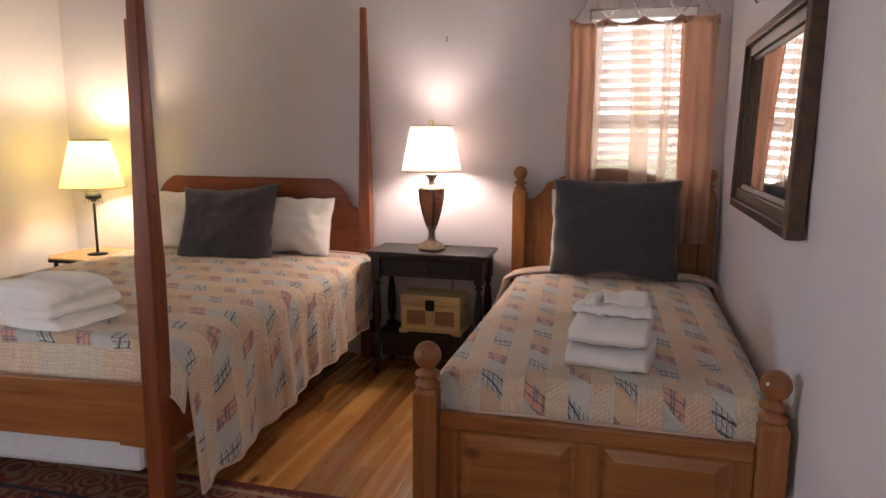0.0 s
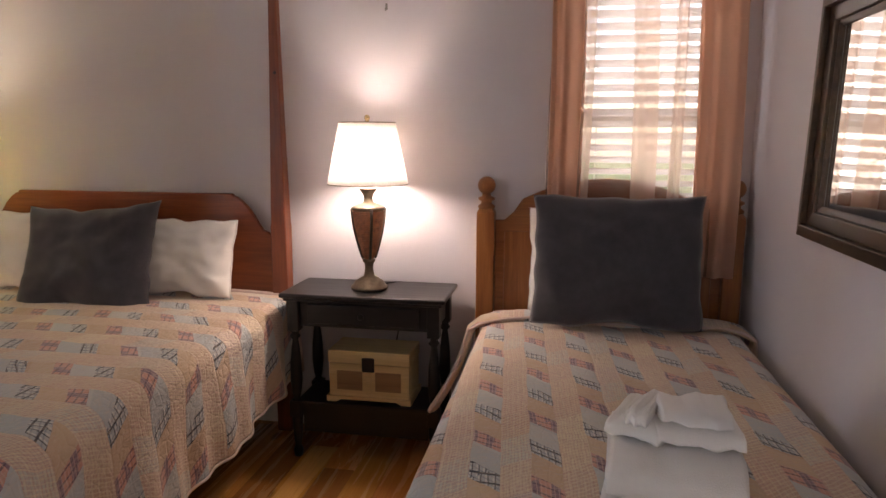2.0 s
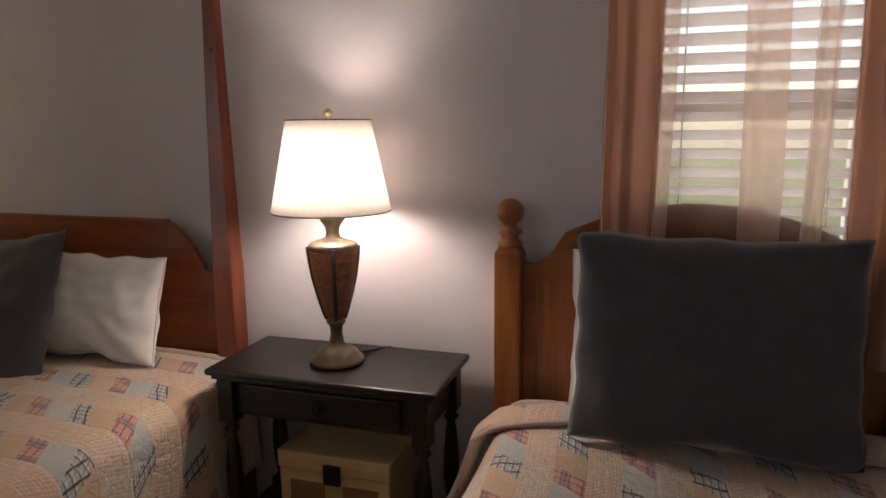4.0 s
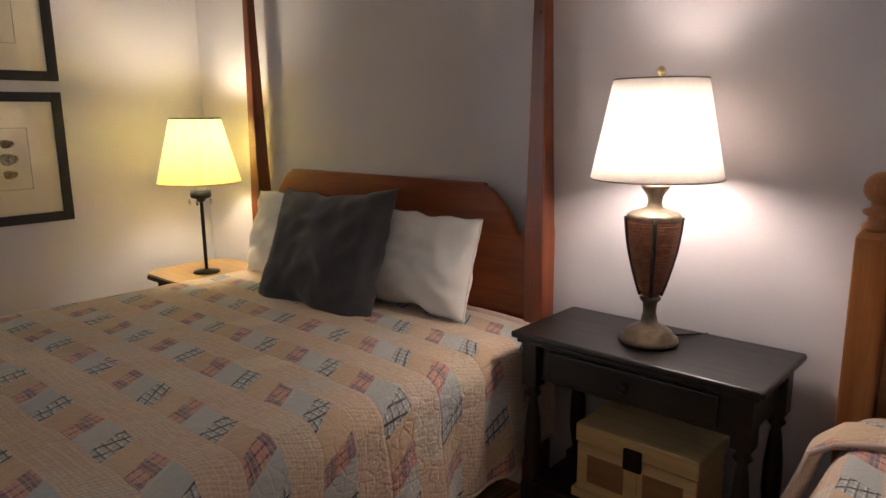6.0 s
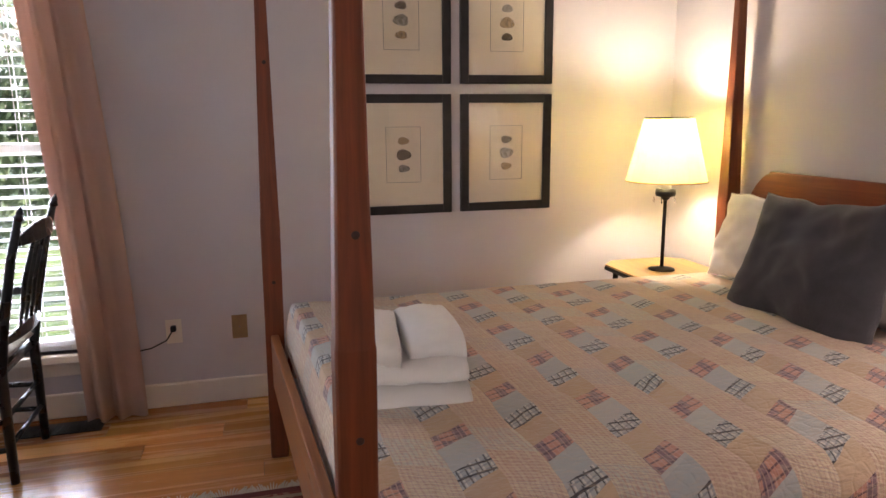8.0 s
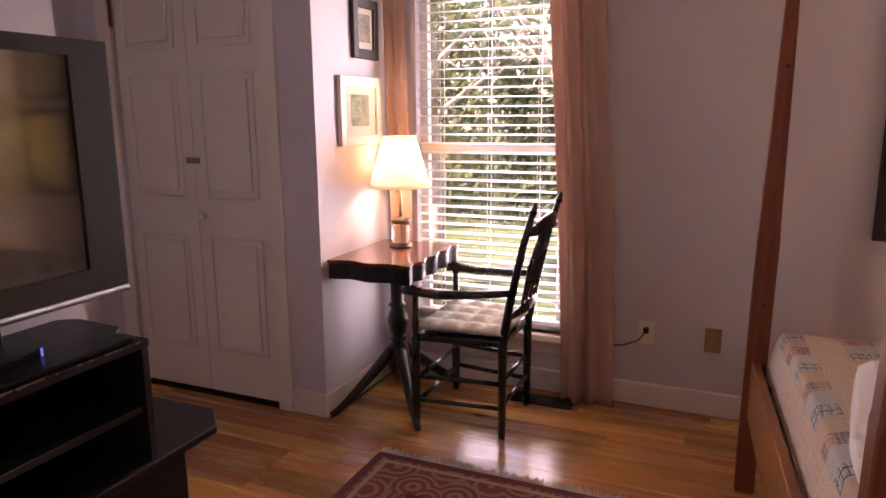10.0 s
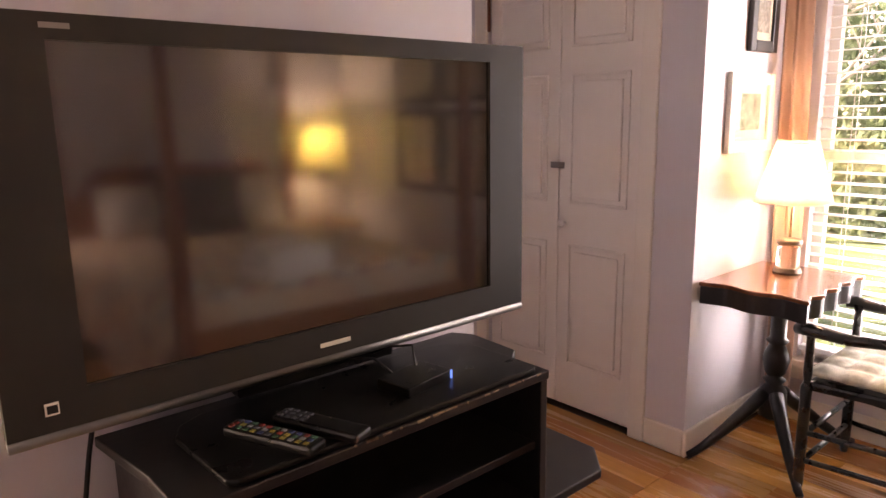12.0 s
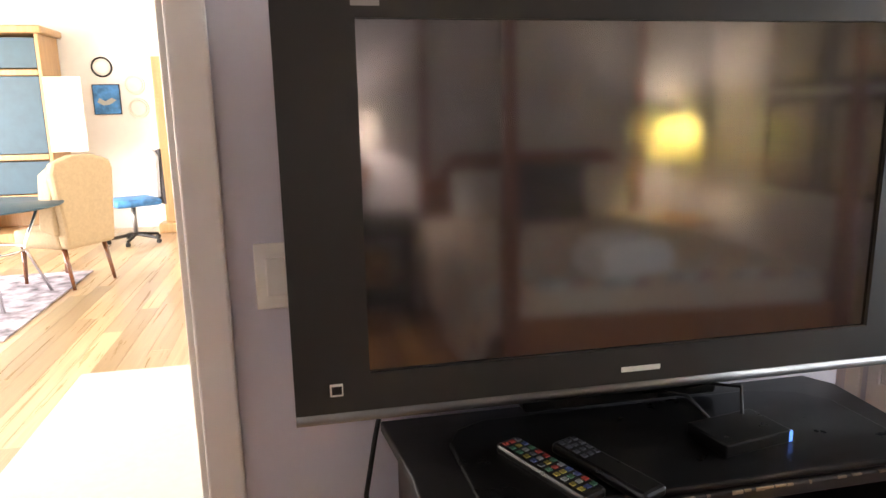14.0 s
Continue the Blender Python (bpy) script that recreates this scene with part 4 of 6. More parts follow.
def quilt_head_roll(m, half_w, ztop, label):
    """The head of the quilt folded back on itself: a soft band over the bed that hangs down past one side."""
    root = thing("quilt_fold", m, label, "quilt")
    left, top, right = 0.31, 2 * half_w, 0.10

    def spine(a):
        s = a * (left + top + right)
        if s < left:
            d = left - s
            return Vector((-half_w - 0.012 - 0.13 * d / left * (0.4 + 0.6 * d / left), -0.05 - 0.17 * d / left, ztop - 0.02 - 0.97 * d)), min(1.0, s / 0.05), -1
        if s < left + top:
            u = (s - left) / top * 2 - 1
            return Vector((half_w * u, -0.015 * math.sin(4 * u), ztop + 0.004 - 0.030 * abs(u) ** 7 + 0.003 * math.sin(9 * u))), 1.0, 0
        d = s - left - top
        return Vector((half_w + 0.01 + 0.05 * d, -0.03 * d, ztop - 0.025 - 0.95 * d)), 1.0, 1

    def fn(a, b):
        c, k, side = spine(a)
        th = 2 * math.pi * b
        wide = 0.072 + 0.012 * math.sin(13 * a)
        cs, sn = math.cos(th), math.sin(th)
        across = math.copysign(abs(cs) ** 0.75, cs) * wide * (0.55 + 0.45 * k)
        lift = sn * 0.017 + 0.004 * noise.noise(Vector((a * 14, b * 5, 3)))
        if side == 0:
            return (c.x, c.y + across, c.z + 0.010 + lift)
        return (c.x + side * (0.010 + lift), c.y + across, c.z)
    part("fold_cover", sheet(120, 24, fn, lambda a, b: (a * 1.44 + 3.0, b * 0.30 + 2.06)), QUILT, root, smooth=True)
    part("fold_binding", tube([Vector(fn(a / 90, 0.46)) for a in range(91)], 0.006, 6), BIND, root, "narrow rose cotton binding", smooth=True)
    return root


quilt_head_roll(pose(-0.515, -0.215, 0), 0.517, 0.622, "head end of the patchwork quilt folded back on twin bed")


# ---------- pillows and towels ----------
def pillow(m, w, h, t, mat, name, label, seed=0, pinch=0.03, floppy=0.0, seam=True):
    def fn_side(sgn):
        def fn(a, b):
            u, v = 2 * a - 1, 2 * b - 1
            k = ((1 - abs(u) ** 2.6) * (1 - abs(v) ** 2.6)) ** 0.5
            px = u * w / 2 * (1 - pinch * (1 - v * v) * 1.6 * abs(u))
            pz = v * h / 2 * (1 - pinch * (1 - u * u) * 1.6 * abs(v))
            q = Vector((u * 1.7 + seed, v * 1.7, sgn))
            y = sgn * t / 2 * k * (1 + 0.22 * noise.noise(q)) + 0.012 * noise.noise(q * 2.4) * min(1, k * 3)
            fold = 0.010 * math.sin(9 * (u + 0.6 * v) + seed) * max(0, -v) * k
            pz += floppy * (1 - v) * 0.02 * math.sin(5 * u + seed)
            edge = 0.010 * noise.noise(Vector((u * 3 + seed, v * 3, 5)))
            y += floppy * 0.03 * math.sin(2.5 * u + seed) * (0.5 + 0.5 * v)
            return (px + edge, y + fold, pz + edge)
        return fn
    bm = sheet(44, 40, fn_side(1))
    sheet(44, 40, fn_side(-1), bm=bm)
    bmesh.ops.remove_doubles(bm, verts=bm.verts, dist=0.0012)
    root = thing(name, m, label, "pillow", "charcoal throw cushions on the beds" if name == "throw_cushion" else "white bed pillows on the beds")
    cover = part("cover", bm, mat, root, smooth=True)
    if seam:
        pts = []
        n = 24
        for k in range(4 * n + 1):
            s = (k % (4 * n)) / n
            i, f = int(s), s - int(s)
            u, v = [(-1 + 2 * f, -1), (1, -1 + 2 * f), (1 - 2 * f, 1), (-1, 1 - 2 * f)][i]
            p = fn_side(1)((u + 1) / 2, (v + 1) / 2)
            pts.append(p)
        part("piping", tube(pts, 0.0035, 6), mat, cover, smooth=True)
    return root


# on the queen bed
pillow(pose(-2.36, -0.20, 0.825, -16, 0, -2), 0.51, 0.335, 0.15, LINEN, "bed_pillow", "white cotton bed pillow propped on the queen bed headboard", 1.3, 0.03, 0.2)
pillow(pose(-3.10, -0.20, 0.83, -16, 0, 3), 0.54, 0.36, 0.14, LINEN, "bed_pillow", "white cotton bed pillow half hidden behind the charcoal cushion", 4.3, 0.03, 0.2)
pillow(pose(-2.715, -0.335, 0.825, -24, -3, 3), 0.63, 0.50, 0.18, GREYC, "throw_cushion", "square charcoal knit cushion leaning on white pillows", 2.1, 0.06, 0.6, False)
# on the twin bed
pillow(pose(-0.515, -0.175, 0.86, -9, 0, 0), 0.64, 0.42, 0.12, LINEN, "bed_pillow", "white cotton bed pillow behind the charcoal cushion on twin bed", 6.2, 0.02, 0.2)
pillow(pose(-0.50, -0.29, 0.885, -12, 0, 0), 0.635, 0.50, 0.15, GREYC, "throw_cushion", "large square charcoal knit cushion upright on the twin bed", 7.7, 0.02, 0.3, False)


def folded(bm, cx, cy, z0, w, d, h, seed=0, lay=3, rot=0.0, sag=0.0):
    """A folded towel: rounded roll at its front (-y), layered edges behind."""
    n = 40

    def fn(a, b):
        th = 2 * math.pi * b
        e = 0.55
        cs, sn = math.cos(th), math.sin(th)
        yy = math.copysign(abs(cs) ** e, cs) * d / 2
        zz = math.copysign(abs(sn) ** 0.8, sn) * h / 2
        u = 2 * a - 1
        crown = 1 - 0.10 * u ** 4
        end = 1.0
        if abs(u) > 0.94:
            end = 1 - ((abs(u) - 0.94) / 0.06) ** 2 * 0.35
        q = Vector((u * 2 + seed, yy * 8, zz * 12))
        w2 = noise.noise(q) * 0.006 + noise.noise(q * 3) * 0.002 - 0.005 * math.exp(-((zz + 0.004) / 0.006) ** 2)
        x = u * w / 2 + 0.006 * math.sin(3 * yy / d + seed)
        zz = zz * crown * end + w2 - sag * u * u
        yy = yy * (1 - 0.02 * u * u) * end + w2
        c, s = math.cos(rot), math.sin(rot)
        return (cx + c * x - s * yy, cy + s * x + c * yy, z0 + h / 2 + zz)
    first = len(bm.verts)
    sheet(n, 36, fn, bm=bm)
    return bm


def close_ends(bm):
    bmesh.ops.remove_doubles(bm, verts=bm.verts, dist=0.0008)
    edges = [e for e in bm.edges if e.is_boundary]
    bmesh.ops.holes_fill(bm, edges=edges, sides=0)
    return bm


def towel(parent, name, *a, **k):
    return part(name, close_ends(folded(bmesh.new(), *a, **k)), TOWEL, parent, smooth=True)


tw = thing("towel_stack", pose(-0.474, -1.60, 0.608, 0, 0, -6), "folded white towels topped by a washcloth on the twin bed", "towels", "folded towel stacks on the beds")
towel(tw, "bath_towel", 0, 0, 0.0, 0.262, 0.33, 0.080, seed=1)
towel(tw, "bath_towel", -0.004, 0.0, 0.077, 0.250, 0.32, 0.080, seed=2)
towel(tw, "hand_towel", 0.035, 0.05, 0.152, 0.165, 0.20, 0.046, seed=4, rot=0.08)
towel(tw, "hand_towel", -0.055, 0.055, 0.152, 0.115, 0.19, 0.040, seed=9, rot=-0.35)
towel(tw, "washcloth", 0.036, 0.03, 0.190, 0.135, 0.115, 0.036, seed=5, rot=0.10)
towel(tw, "washcloth", -0.052, 0.03, 0.184, 0.045, 0.14, 0.036, seed=6, rot=-0.25)
tq = thing("towel_stack", pose(-2.565, -1.815, 0.635, 0, 0, 84), "thick folded white bath towels side by side on queen bed", "towels", "folded towel stacks on the beds")
towel(tq, "bath_towel", 0.035, 0.0, -0.035, 0.315, 0.41, 0.098, seed=11)
towel(tq, "bath_towel", 0.035, 0.005, 0.046, 0.31, 0.40, 0.076, seed=12)
towel(tq, "hand_towel", 0.098, 0.02, 0.100, 0.150, 0.345, 0.078, seed=14, rot=0.06, sag=0.012)
towel(tq, "hand_towel", -0.052, -0.015, 0.098, 0.150, 0.36, 0.084, seed=17, rot=-0.05, sag=0.014)

# ---------- nightstand, box, lamps ----------
ns = thing("nightstand", pose(-1.495, -0.195, 0), "black painted nightstand with one drawer, turned legs and a low shelf", "nightstand")
part("tabletop", bx(-0.345, -0.172, 0.698, 0.345, 0.165, 0.718), BLACK, ns, "glossy black top with a moulded edge", bevel=0.007)
part("top_moulding", bx(-0.332, -0.160, 0.684, 0.332, 0.155, 0.698), BLACK, ns, bevel=0.005)
part("case", bx(-0.300, -0.130, 0.575, 0.300, 0.135, 0.684), BLACK, ns, bevel=0.003)
drawer = part("drawer_front", bx(-0.235, -0.142, 0.590, 0.235, -0.130, 0.672), BLACK, ns, bevel=0.005)
part("drawer_knob", lathe([(0.006, 0), (0.006, 0.010), (0.013, 0.016), (0.013, 0.022), (0.006, 0.027)], 14), BLACK, drawer, smooth=True, at=pose(0, -0.142, 0.632, 90, 0, 0))
part("lower_board", bx(-0.27, -0.122, 0.11, 0.27, 0.13, 0.228), BLACK, ns, bevel=0.003)
leg_prof = [(0.017, 0.0), (0.021, 0.03), (0.013, 0.05), (0.017, 0.075), (0.022, 0.16), (0.024, 0.182)]
leg_up = [(0.014, 0.247), (0.022, 0.252), (0.013, 0.262), (0.018, 0.28), (0.025, 0.34), (0.023, 0.42), (0.016, 0.49), (0.012, 0.515), (0.023, 0.53), (0.014, 0.545), (0.024, 0.557)]
for sx in (-0.295, 0.295):
    for sy in (-0.125, 0.13):
        part("leg", lathe(leg_up, 18, lathe(leg_prof, 18)), BLACK, ns, smooth=True, at=pose(sx, sy, 0))
        part("leg_block", bx(sx - 0.025, sy - 0.025, 0.555, sx + 0.025, sy + 0.025, 0.69), BLACK, ns, bevel=0.003)
        part("leg_block", bx(sx - 0.025, sy - 0.025, 0.180, sx + 0.025, sy + 0.025, 0.250), BLACK, ns, bevel=0.003)
part("shelf", bx(-0.30, -0.13, 0.228, 0.30, 0.135, 0.246), BLACK, ns, bevel=0.004)

chest = thing("keepsake_box", pose(-1.482, -0.20, 0.2475), "small yellow wooden keepsake box with a dark clasp on the shelf", "box")
part("body", bx(-0.172, -0.095, 0.022, 0.172, 0.095, 0.165), BOXW, chest, bevel=0.003)
part("base_moulding", plate([(-0.182, 0.0), (-0.182, 0.026), (0.182, 0.026), (0.182, 0.0), (0.14, 0.0), (0.12, 0.012), (-0.12, 0.012), (-0.14, 0.0)], 0.012, "xz", -0.107), BOXW, chest, bevel=0.002)
part("foot", bx(-0.182, -0.095, 0.0, -0.172, 0.10, 0.026), BOXW, chest)
part("foot", bx(0.172, -0.095, 0.0, 0.182, 0.10, 0.026), BOXW, chest)
lid = part("lid", bx(-0.176, -0.100, 0.168, 0.176, 0.098, 0.222), BOXW, chest, bevel=0.005)
part("frame_bar", bx(-0.012, -0.098, 0.03, 0.012, -0.095, 0.163), BOXW, chest)
for s in (-1, 1):
    part("inlay_panel", bx(s * 0.083 - 0.055, -0.0975, 0.052, s * 0.083 + 0.055, -0.095, 0.135), BOXB, chest, "darker burl inlay", bevel=0.001)
part("clasp", bx(-0.027, -0.110, 0.136, 0.027, -0.0985, 0.198), IRON, lid, "dark metal clasp", bevel=0.006)


def shade(r0, z0, r1, z1, n=64, pleat=0.0):
    bm = bmesh.new()
    rings = []
    for j in range(9):
        f = j / 8
        r, z = r0 + (r1 - r0) * f, z0 + (z1 - z0) * f
        rings.append([bm.verts.new(((r + pleat * math.cos(k * math.pi)) * math.cos(2 * math.pi * k / n), (r + pleat * math.cos(k * math.pi)) * math.sin(2 * math.pi * k / n), z)) for k in range(n)])
    for a, b in zip(rings, rings[1:]):
        for k in range(n):
            bm.faces.new((a[k], a[(k + 1) % n], b[(k + 1) % n], b[k]))
    return bm


def ring(r, z, t, n=48):
    return tube([(r * math.cos(2 * math.pi * k / n), r * math.sin(2 * math.pi * k / n), z) for k in range(n + 1)], t, 6)


BULB = emitter("lit_bulb", (1.0, 0.86, 0.68), 6.0)


def bulb(parent, z):
    p = part("bulb", lathe([(0.013, z - 0.05), (0.014, z - 0.03), (0.028, z), (0.030, z + 0.015), (0.024, z + 0.032), (0.010, z + 0.042)], 16), BULB, parent, smooth=True)
    p.visible_shadow = False
    return p


lamp1 = thing("table_lamp", pose(-1.50, -0.205, 0.7185), "lit urn table lamp of bronze and wicker with a white shade", "lamp")
part("base", lathe([(0.074, 0), (0.078, 0.006), (0.076, 0.014), (0.067, 0.019), (0.061, 0.032), (0.042, 0.044), (0.023, 0.055), (0.017, 0.085), (0.019, 0.110), (0.027, 0.118), (0.027, 0.125), (0.018, 0.130)], 40), BRONZE, lamp1, smooth=True)
urn = [(0.020, 0.126), (0.026, 0.140), (0.036, 0.175), (0.050, 0.225), (0.060, 0.275), (0.0655, 0.325), (0.067, 0.345)]
part("urn", lathe(urn, 40), WICKER, lamp1, "woven brown wicker urn", smooth=True)
wk = bmesh.new()
for j in range(26):
    zz = 0.145 + 0.0076 * j
    rr = ramp(zz, [(b, a) for a, b in urn]) + 0.0012
    nn = 40
    tube([(rr * math.cos(2 * math.pi * k / nn), rr * math.sin(2 * math.pi * k / nn), zz + 0.0008 * math.cos(k * math.pi)) for k in range(nn + 1)], 0.0026, 5, wk)
tagged(part("wicker_weave", wk, WICKER, lamp1, smooth=True), kind="stuff")
for k in range(4):
    a = k * math.pi / 2 - 1.1
    part("urn_rib", tube([((ramp(z, [(q, r) for r, q in urn]) + 0.004) * math.cos(a), (ramp(z, [(q, r) for r, q in urn]) + 0.004) * math.sin(a), z) for z in (0.13, 0.16, 0.20, 0.25, 0.30, 0.340)], 0.006, 8), DARKB, lamp1, smooth=True)
part("collar", lathe([(0.067, 0.330), (0.070, 0.337), (0.070, 0.344), (0.064, 0.350), (0.034, 0.360), (0.021, 0.366), (0.018, 0.380), (0.021, 0.396), (0.034, 0.414), (0.037, 0.419), (0.036, 0.424), (0.010, 0.428)], 36), BRONZE, lamp1, smooth=True)
part("stem", lathe([(0.007, 0.428), (0.007, 0.50)], 12), BRASS, lamp1, smooth=True)
part("harp", tube([(0.0, 0, 0.44), (0.045, 0, 0.48), (0.055, 0, 0.56), (0.035, 0, 0.64), (0, 0, 0.675), (-0.035, 0, 0.64), (-0.055, 0, 0.56), (-0.045, 0, 0.48), (0, 0, 0.44)], 0.002, 6), BRASS, lamp1)
shade_part = part("lampshade", shade(0.166, 0.440, 0.115, 0.688), SHADEW, lamp1, "white fabric empire shade", smooth=True, solid=0.0015)
part("shade_rim", ring(0.166, 0.440, 0.002), BRONZE, shade_part)
part("shade_rim", ring(0.115, 0.688, 0.002), BRONZE, shade_part)
part("finial", lathe([(0.006, 0.675), (0.012, 0.690), (0.007, 0.697), (0.012, 0.704), (0.010, 0.714), (0.003, 0.720)], 16), BRASS, lamp1, smooth=True)
bulb(lamp1, 0.545)

t2 = thing("side_table", pose(-3.74, -0.245, 0), "small yellow oak side table with clipped corners and a dark edge", "side table")


def clipped(x0, y0, x1, y1, c):
    return [(x0 + c, y0), (x1 - c, y0), (x1, y0 + c), (x1, y1 - c), (x1 - c, y1), (x0 + c, y1), (x0, y1 - c), (x0, y0 + c)]


part("tabletop", plate(clipped(-0.235, -0.225, 0.19, 0.225, 0.075), 0.010, "xy", 0.585), OAKT, t2, bevel=0.002)
part("edge_band", plate(clipped(-0.238, -0.228, 0.193, 0.228, 0.075), 0.018, "xy", 0.566), IRON, t2, "dark edge band", bevel=0.003)
for sx in (-0.17, 0.13):
    for sy in (-0.16, 0.16):
        part("leg", tube([(sx, sy, 0), (sx, sy, 0.566)], 0.014, 10), IRON, t2, smooth=True)
lamp2 = thing("table_lamp", pose(-3.71, -0.27, 0.5955), "lit slim black candlestick lamp with a yellow shade", "lamp")
part("base", lathe([(0.062, 0), (0.060, 0.006), (0.030, 0.010), (0.010, 0.016)], 32), IRON, lamp2, smooth=True)
part("pole", lathe([(0.0085, 0.012), (0.0085, 0.355)], 14), IRON, lamp2, smooth=True)
part("cup", lathe([(0.008, 0.335), (0.020, 0.345), (0.022, 0.352), (0.044, 0.358), (0.048, 0.366), (0.046, 0.392), (0.030, 0.394)], 24), IRON, lamp2, smooth=True)
part("candle_sleeve", lathe([(0.025, 0.392), (0.025, 0.47)], 18), IVORY, lamp2, "ivory candle sleeve", smooth=True)
for k in range(5):
    a = k * 1.2566 + 0.4
    c, s = math.cos(a), math.sin(a)
    part("crystal_drop", lathe([(0.001, 0.325), (0.006, 0.335), (0.004, 0.347), (0.001, 0.352)], 8, c=(0.052 * c, 0.052 * s)), GLASS, lamp2)
shade_part = part("lampshade", shade(0.187, 0.430, 0.112, 0.722, 32, 0.002), SHADEY, lamp2, "yellow fluted cloth shade", smooth=False, solid=0.0015)
part("shade_rim", ring(0.187, 0.430, 0.003), OAKT, shade_part)
part("shade_rim", ring(0.112, 0.722, 0.003), IRON, shade_part)
bulb(lamp2, 0.60)

# ---------- pictures, mirror and small wall things ----------
SEEDS = [plain("shell_brown", (0.36, 0.26, 0.14), 0.8, var=0.5, scale=60), plain("shell_grey", (0.32, 0.30, 0.25), 0.8, var=0.5, scale=60), plain("shell_dark", (0.17, 0.13, 0.08), 0.8, var=0.6, scale=70)]


def shell_print(m, kind, label):
    """A framed print, local x across, facing -y."""
    w, h = 0.475, 0.572
    root = thing("framed_print", m, label, "picture")
    t = 0.042
    for nm, b in (("frame_side", (-w / 2, -0.024, 0, -w / 2 + t, 0, h)), ("frame_side", (w / 2 - t, -0.024, 0, w / 2, 0, h)), ("frame_side", (-w / 2 + t, -0.0235, 0, w / 2 - t, 0, t)), ("frame_side", (-w / 2 + t, -0.0235, h - t, w / 2 - t, 0, h))):
        part(nm, bx(*b), FRAMEB, root, bevel=0.003)
    part("mat_board", bx(-w / 2 + t, -0.012, t, w / 2 - t, -0.003, h - t), MATC, root)
    part("print", bx(-0.078, -0.0132, h / 2 - 0.125, 0.078, -0.012, h / 2 + 0.125), PAPER, root)
    lin = bmesh.new()
    for b in ((-0.085, h / 2 - 0.133, 0.085, h / 2 - 0.1315), (-0.085, h / 2 + 0.1315, 0.085, h / 2 + 0.133), (-0.085, h / 2 - 0.1315, -0.0835, h / 2 + 0.1315), (0.0835, h / 2 - 0.1315, 0.085, h / 2 + 0.1315)):
        bx(b[0], -0.0137, b[1], b[2], -0.0122, b[3], lin)
    part("ruled_border", lin, FRAMEB, root)
    rng = random.Random(kind)
    for k in (-1, 0, 1):
        sw, sh = (0.036, 0.026) if k == 0 else (0.028, 0.018)
        pts = []
        for i in range(18):
            a = i / 18 * 2 * math.pi
            r = 1 + 0.12 * math.sin(3 * a + kind) * rng.uniform(0.6, 1)
            pts.append((sw * r * math.cos(a), h / 2 + k * 0.066 + sh * r * math.sin(a)))
        part("shell_drawing", plate(pts, 0.001, "xz", -0.0144), SEEDS[(kind + k) % 3], root)
        rib = bmesh.new()
        for q in (-0.5, 0.0, 0.5):
            tube([(q * sw * 1.2, -0.0146, h / 2 + k * 0.066 - sh * 0.7), (q * sw * 1.7, -0.0146, h / 2 + k * 0.066 + sh * 0.6)], 0.0012, 5, rib)
        part("shell_ribs", rib, SEEDS[2], root)
    g = part("glazing", bx(-w / 2 + t, -0.0175, t, w / 2 - t, -0.0165, h - t), PGLASS, root)
    g.visible_shadow = False
    return root


for k, (y, z) in enumerate(((-0.933, 0.867), (-1.455, 0.867), (-0.933, 1.487), (-1.455, 1.487))):
    tagged(shell_print(pose(XW, y, z, 0, 0, 90), k + 1, "black-framed print of three shells on a cream mat"), group="shell prints over the queen bed")


def small_picture(m, w, h, t, frame_mat, label, tint):
    root = thing("framed_picture", m, label, "picture")
    for b in ((-w / 2, -0.022, 0, -w / 2 + t, 0, h), (w / 2 - t, -0.022, 0, w / 2, 0, h), (-w / 2 + t, -0.0215, 0, w / 2 - t, 0, t), (-w / 2 + t, -0.0215, h - t, w / 2 - t, 0, h)):
        part("frame_side", bx(*b), frame_mat, root, bevel=0.004)
    part("mat_board", bx(-w / 2 + t, -0.010, t, w / 2 - t, -0.003, h - t), PAPER, root)
    part("print", bx(-w * 0.22, -0.0112, h * 0.28, w * 0.22, -0.010, h * 0.74), tint, root)
    g = part("glazing", bx(-w / 2 + t, -0.015, t, w / 2 - t, -0.014, h - t), PGLASS, root)
    g.visible_shadow = False
    return root


GREENP = plain("faded_green_print", (0.24, 0.28, 0.19), 0.8, var=0.6, scale=22)
small_picture(pose(-3.79, -3.89, 1.24, 0, 0, 180), 0.38, 0.317, 0.045, IVORY, "cream-framed landscape print on the wall over the desk", GREENP)
small_picture(pose(-3.852, -3.89, 1.64, 0, 0, 180), 0.235, 0.275, 0.045, FRAMEB, "small dark-framed picture above the cream-framed print", SEEDS[1])

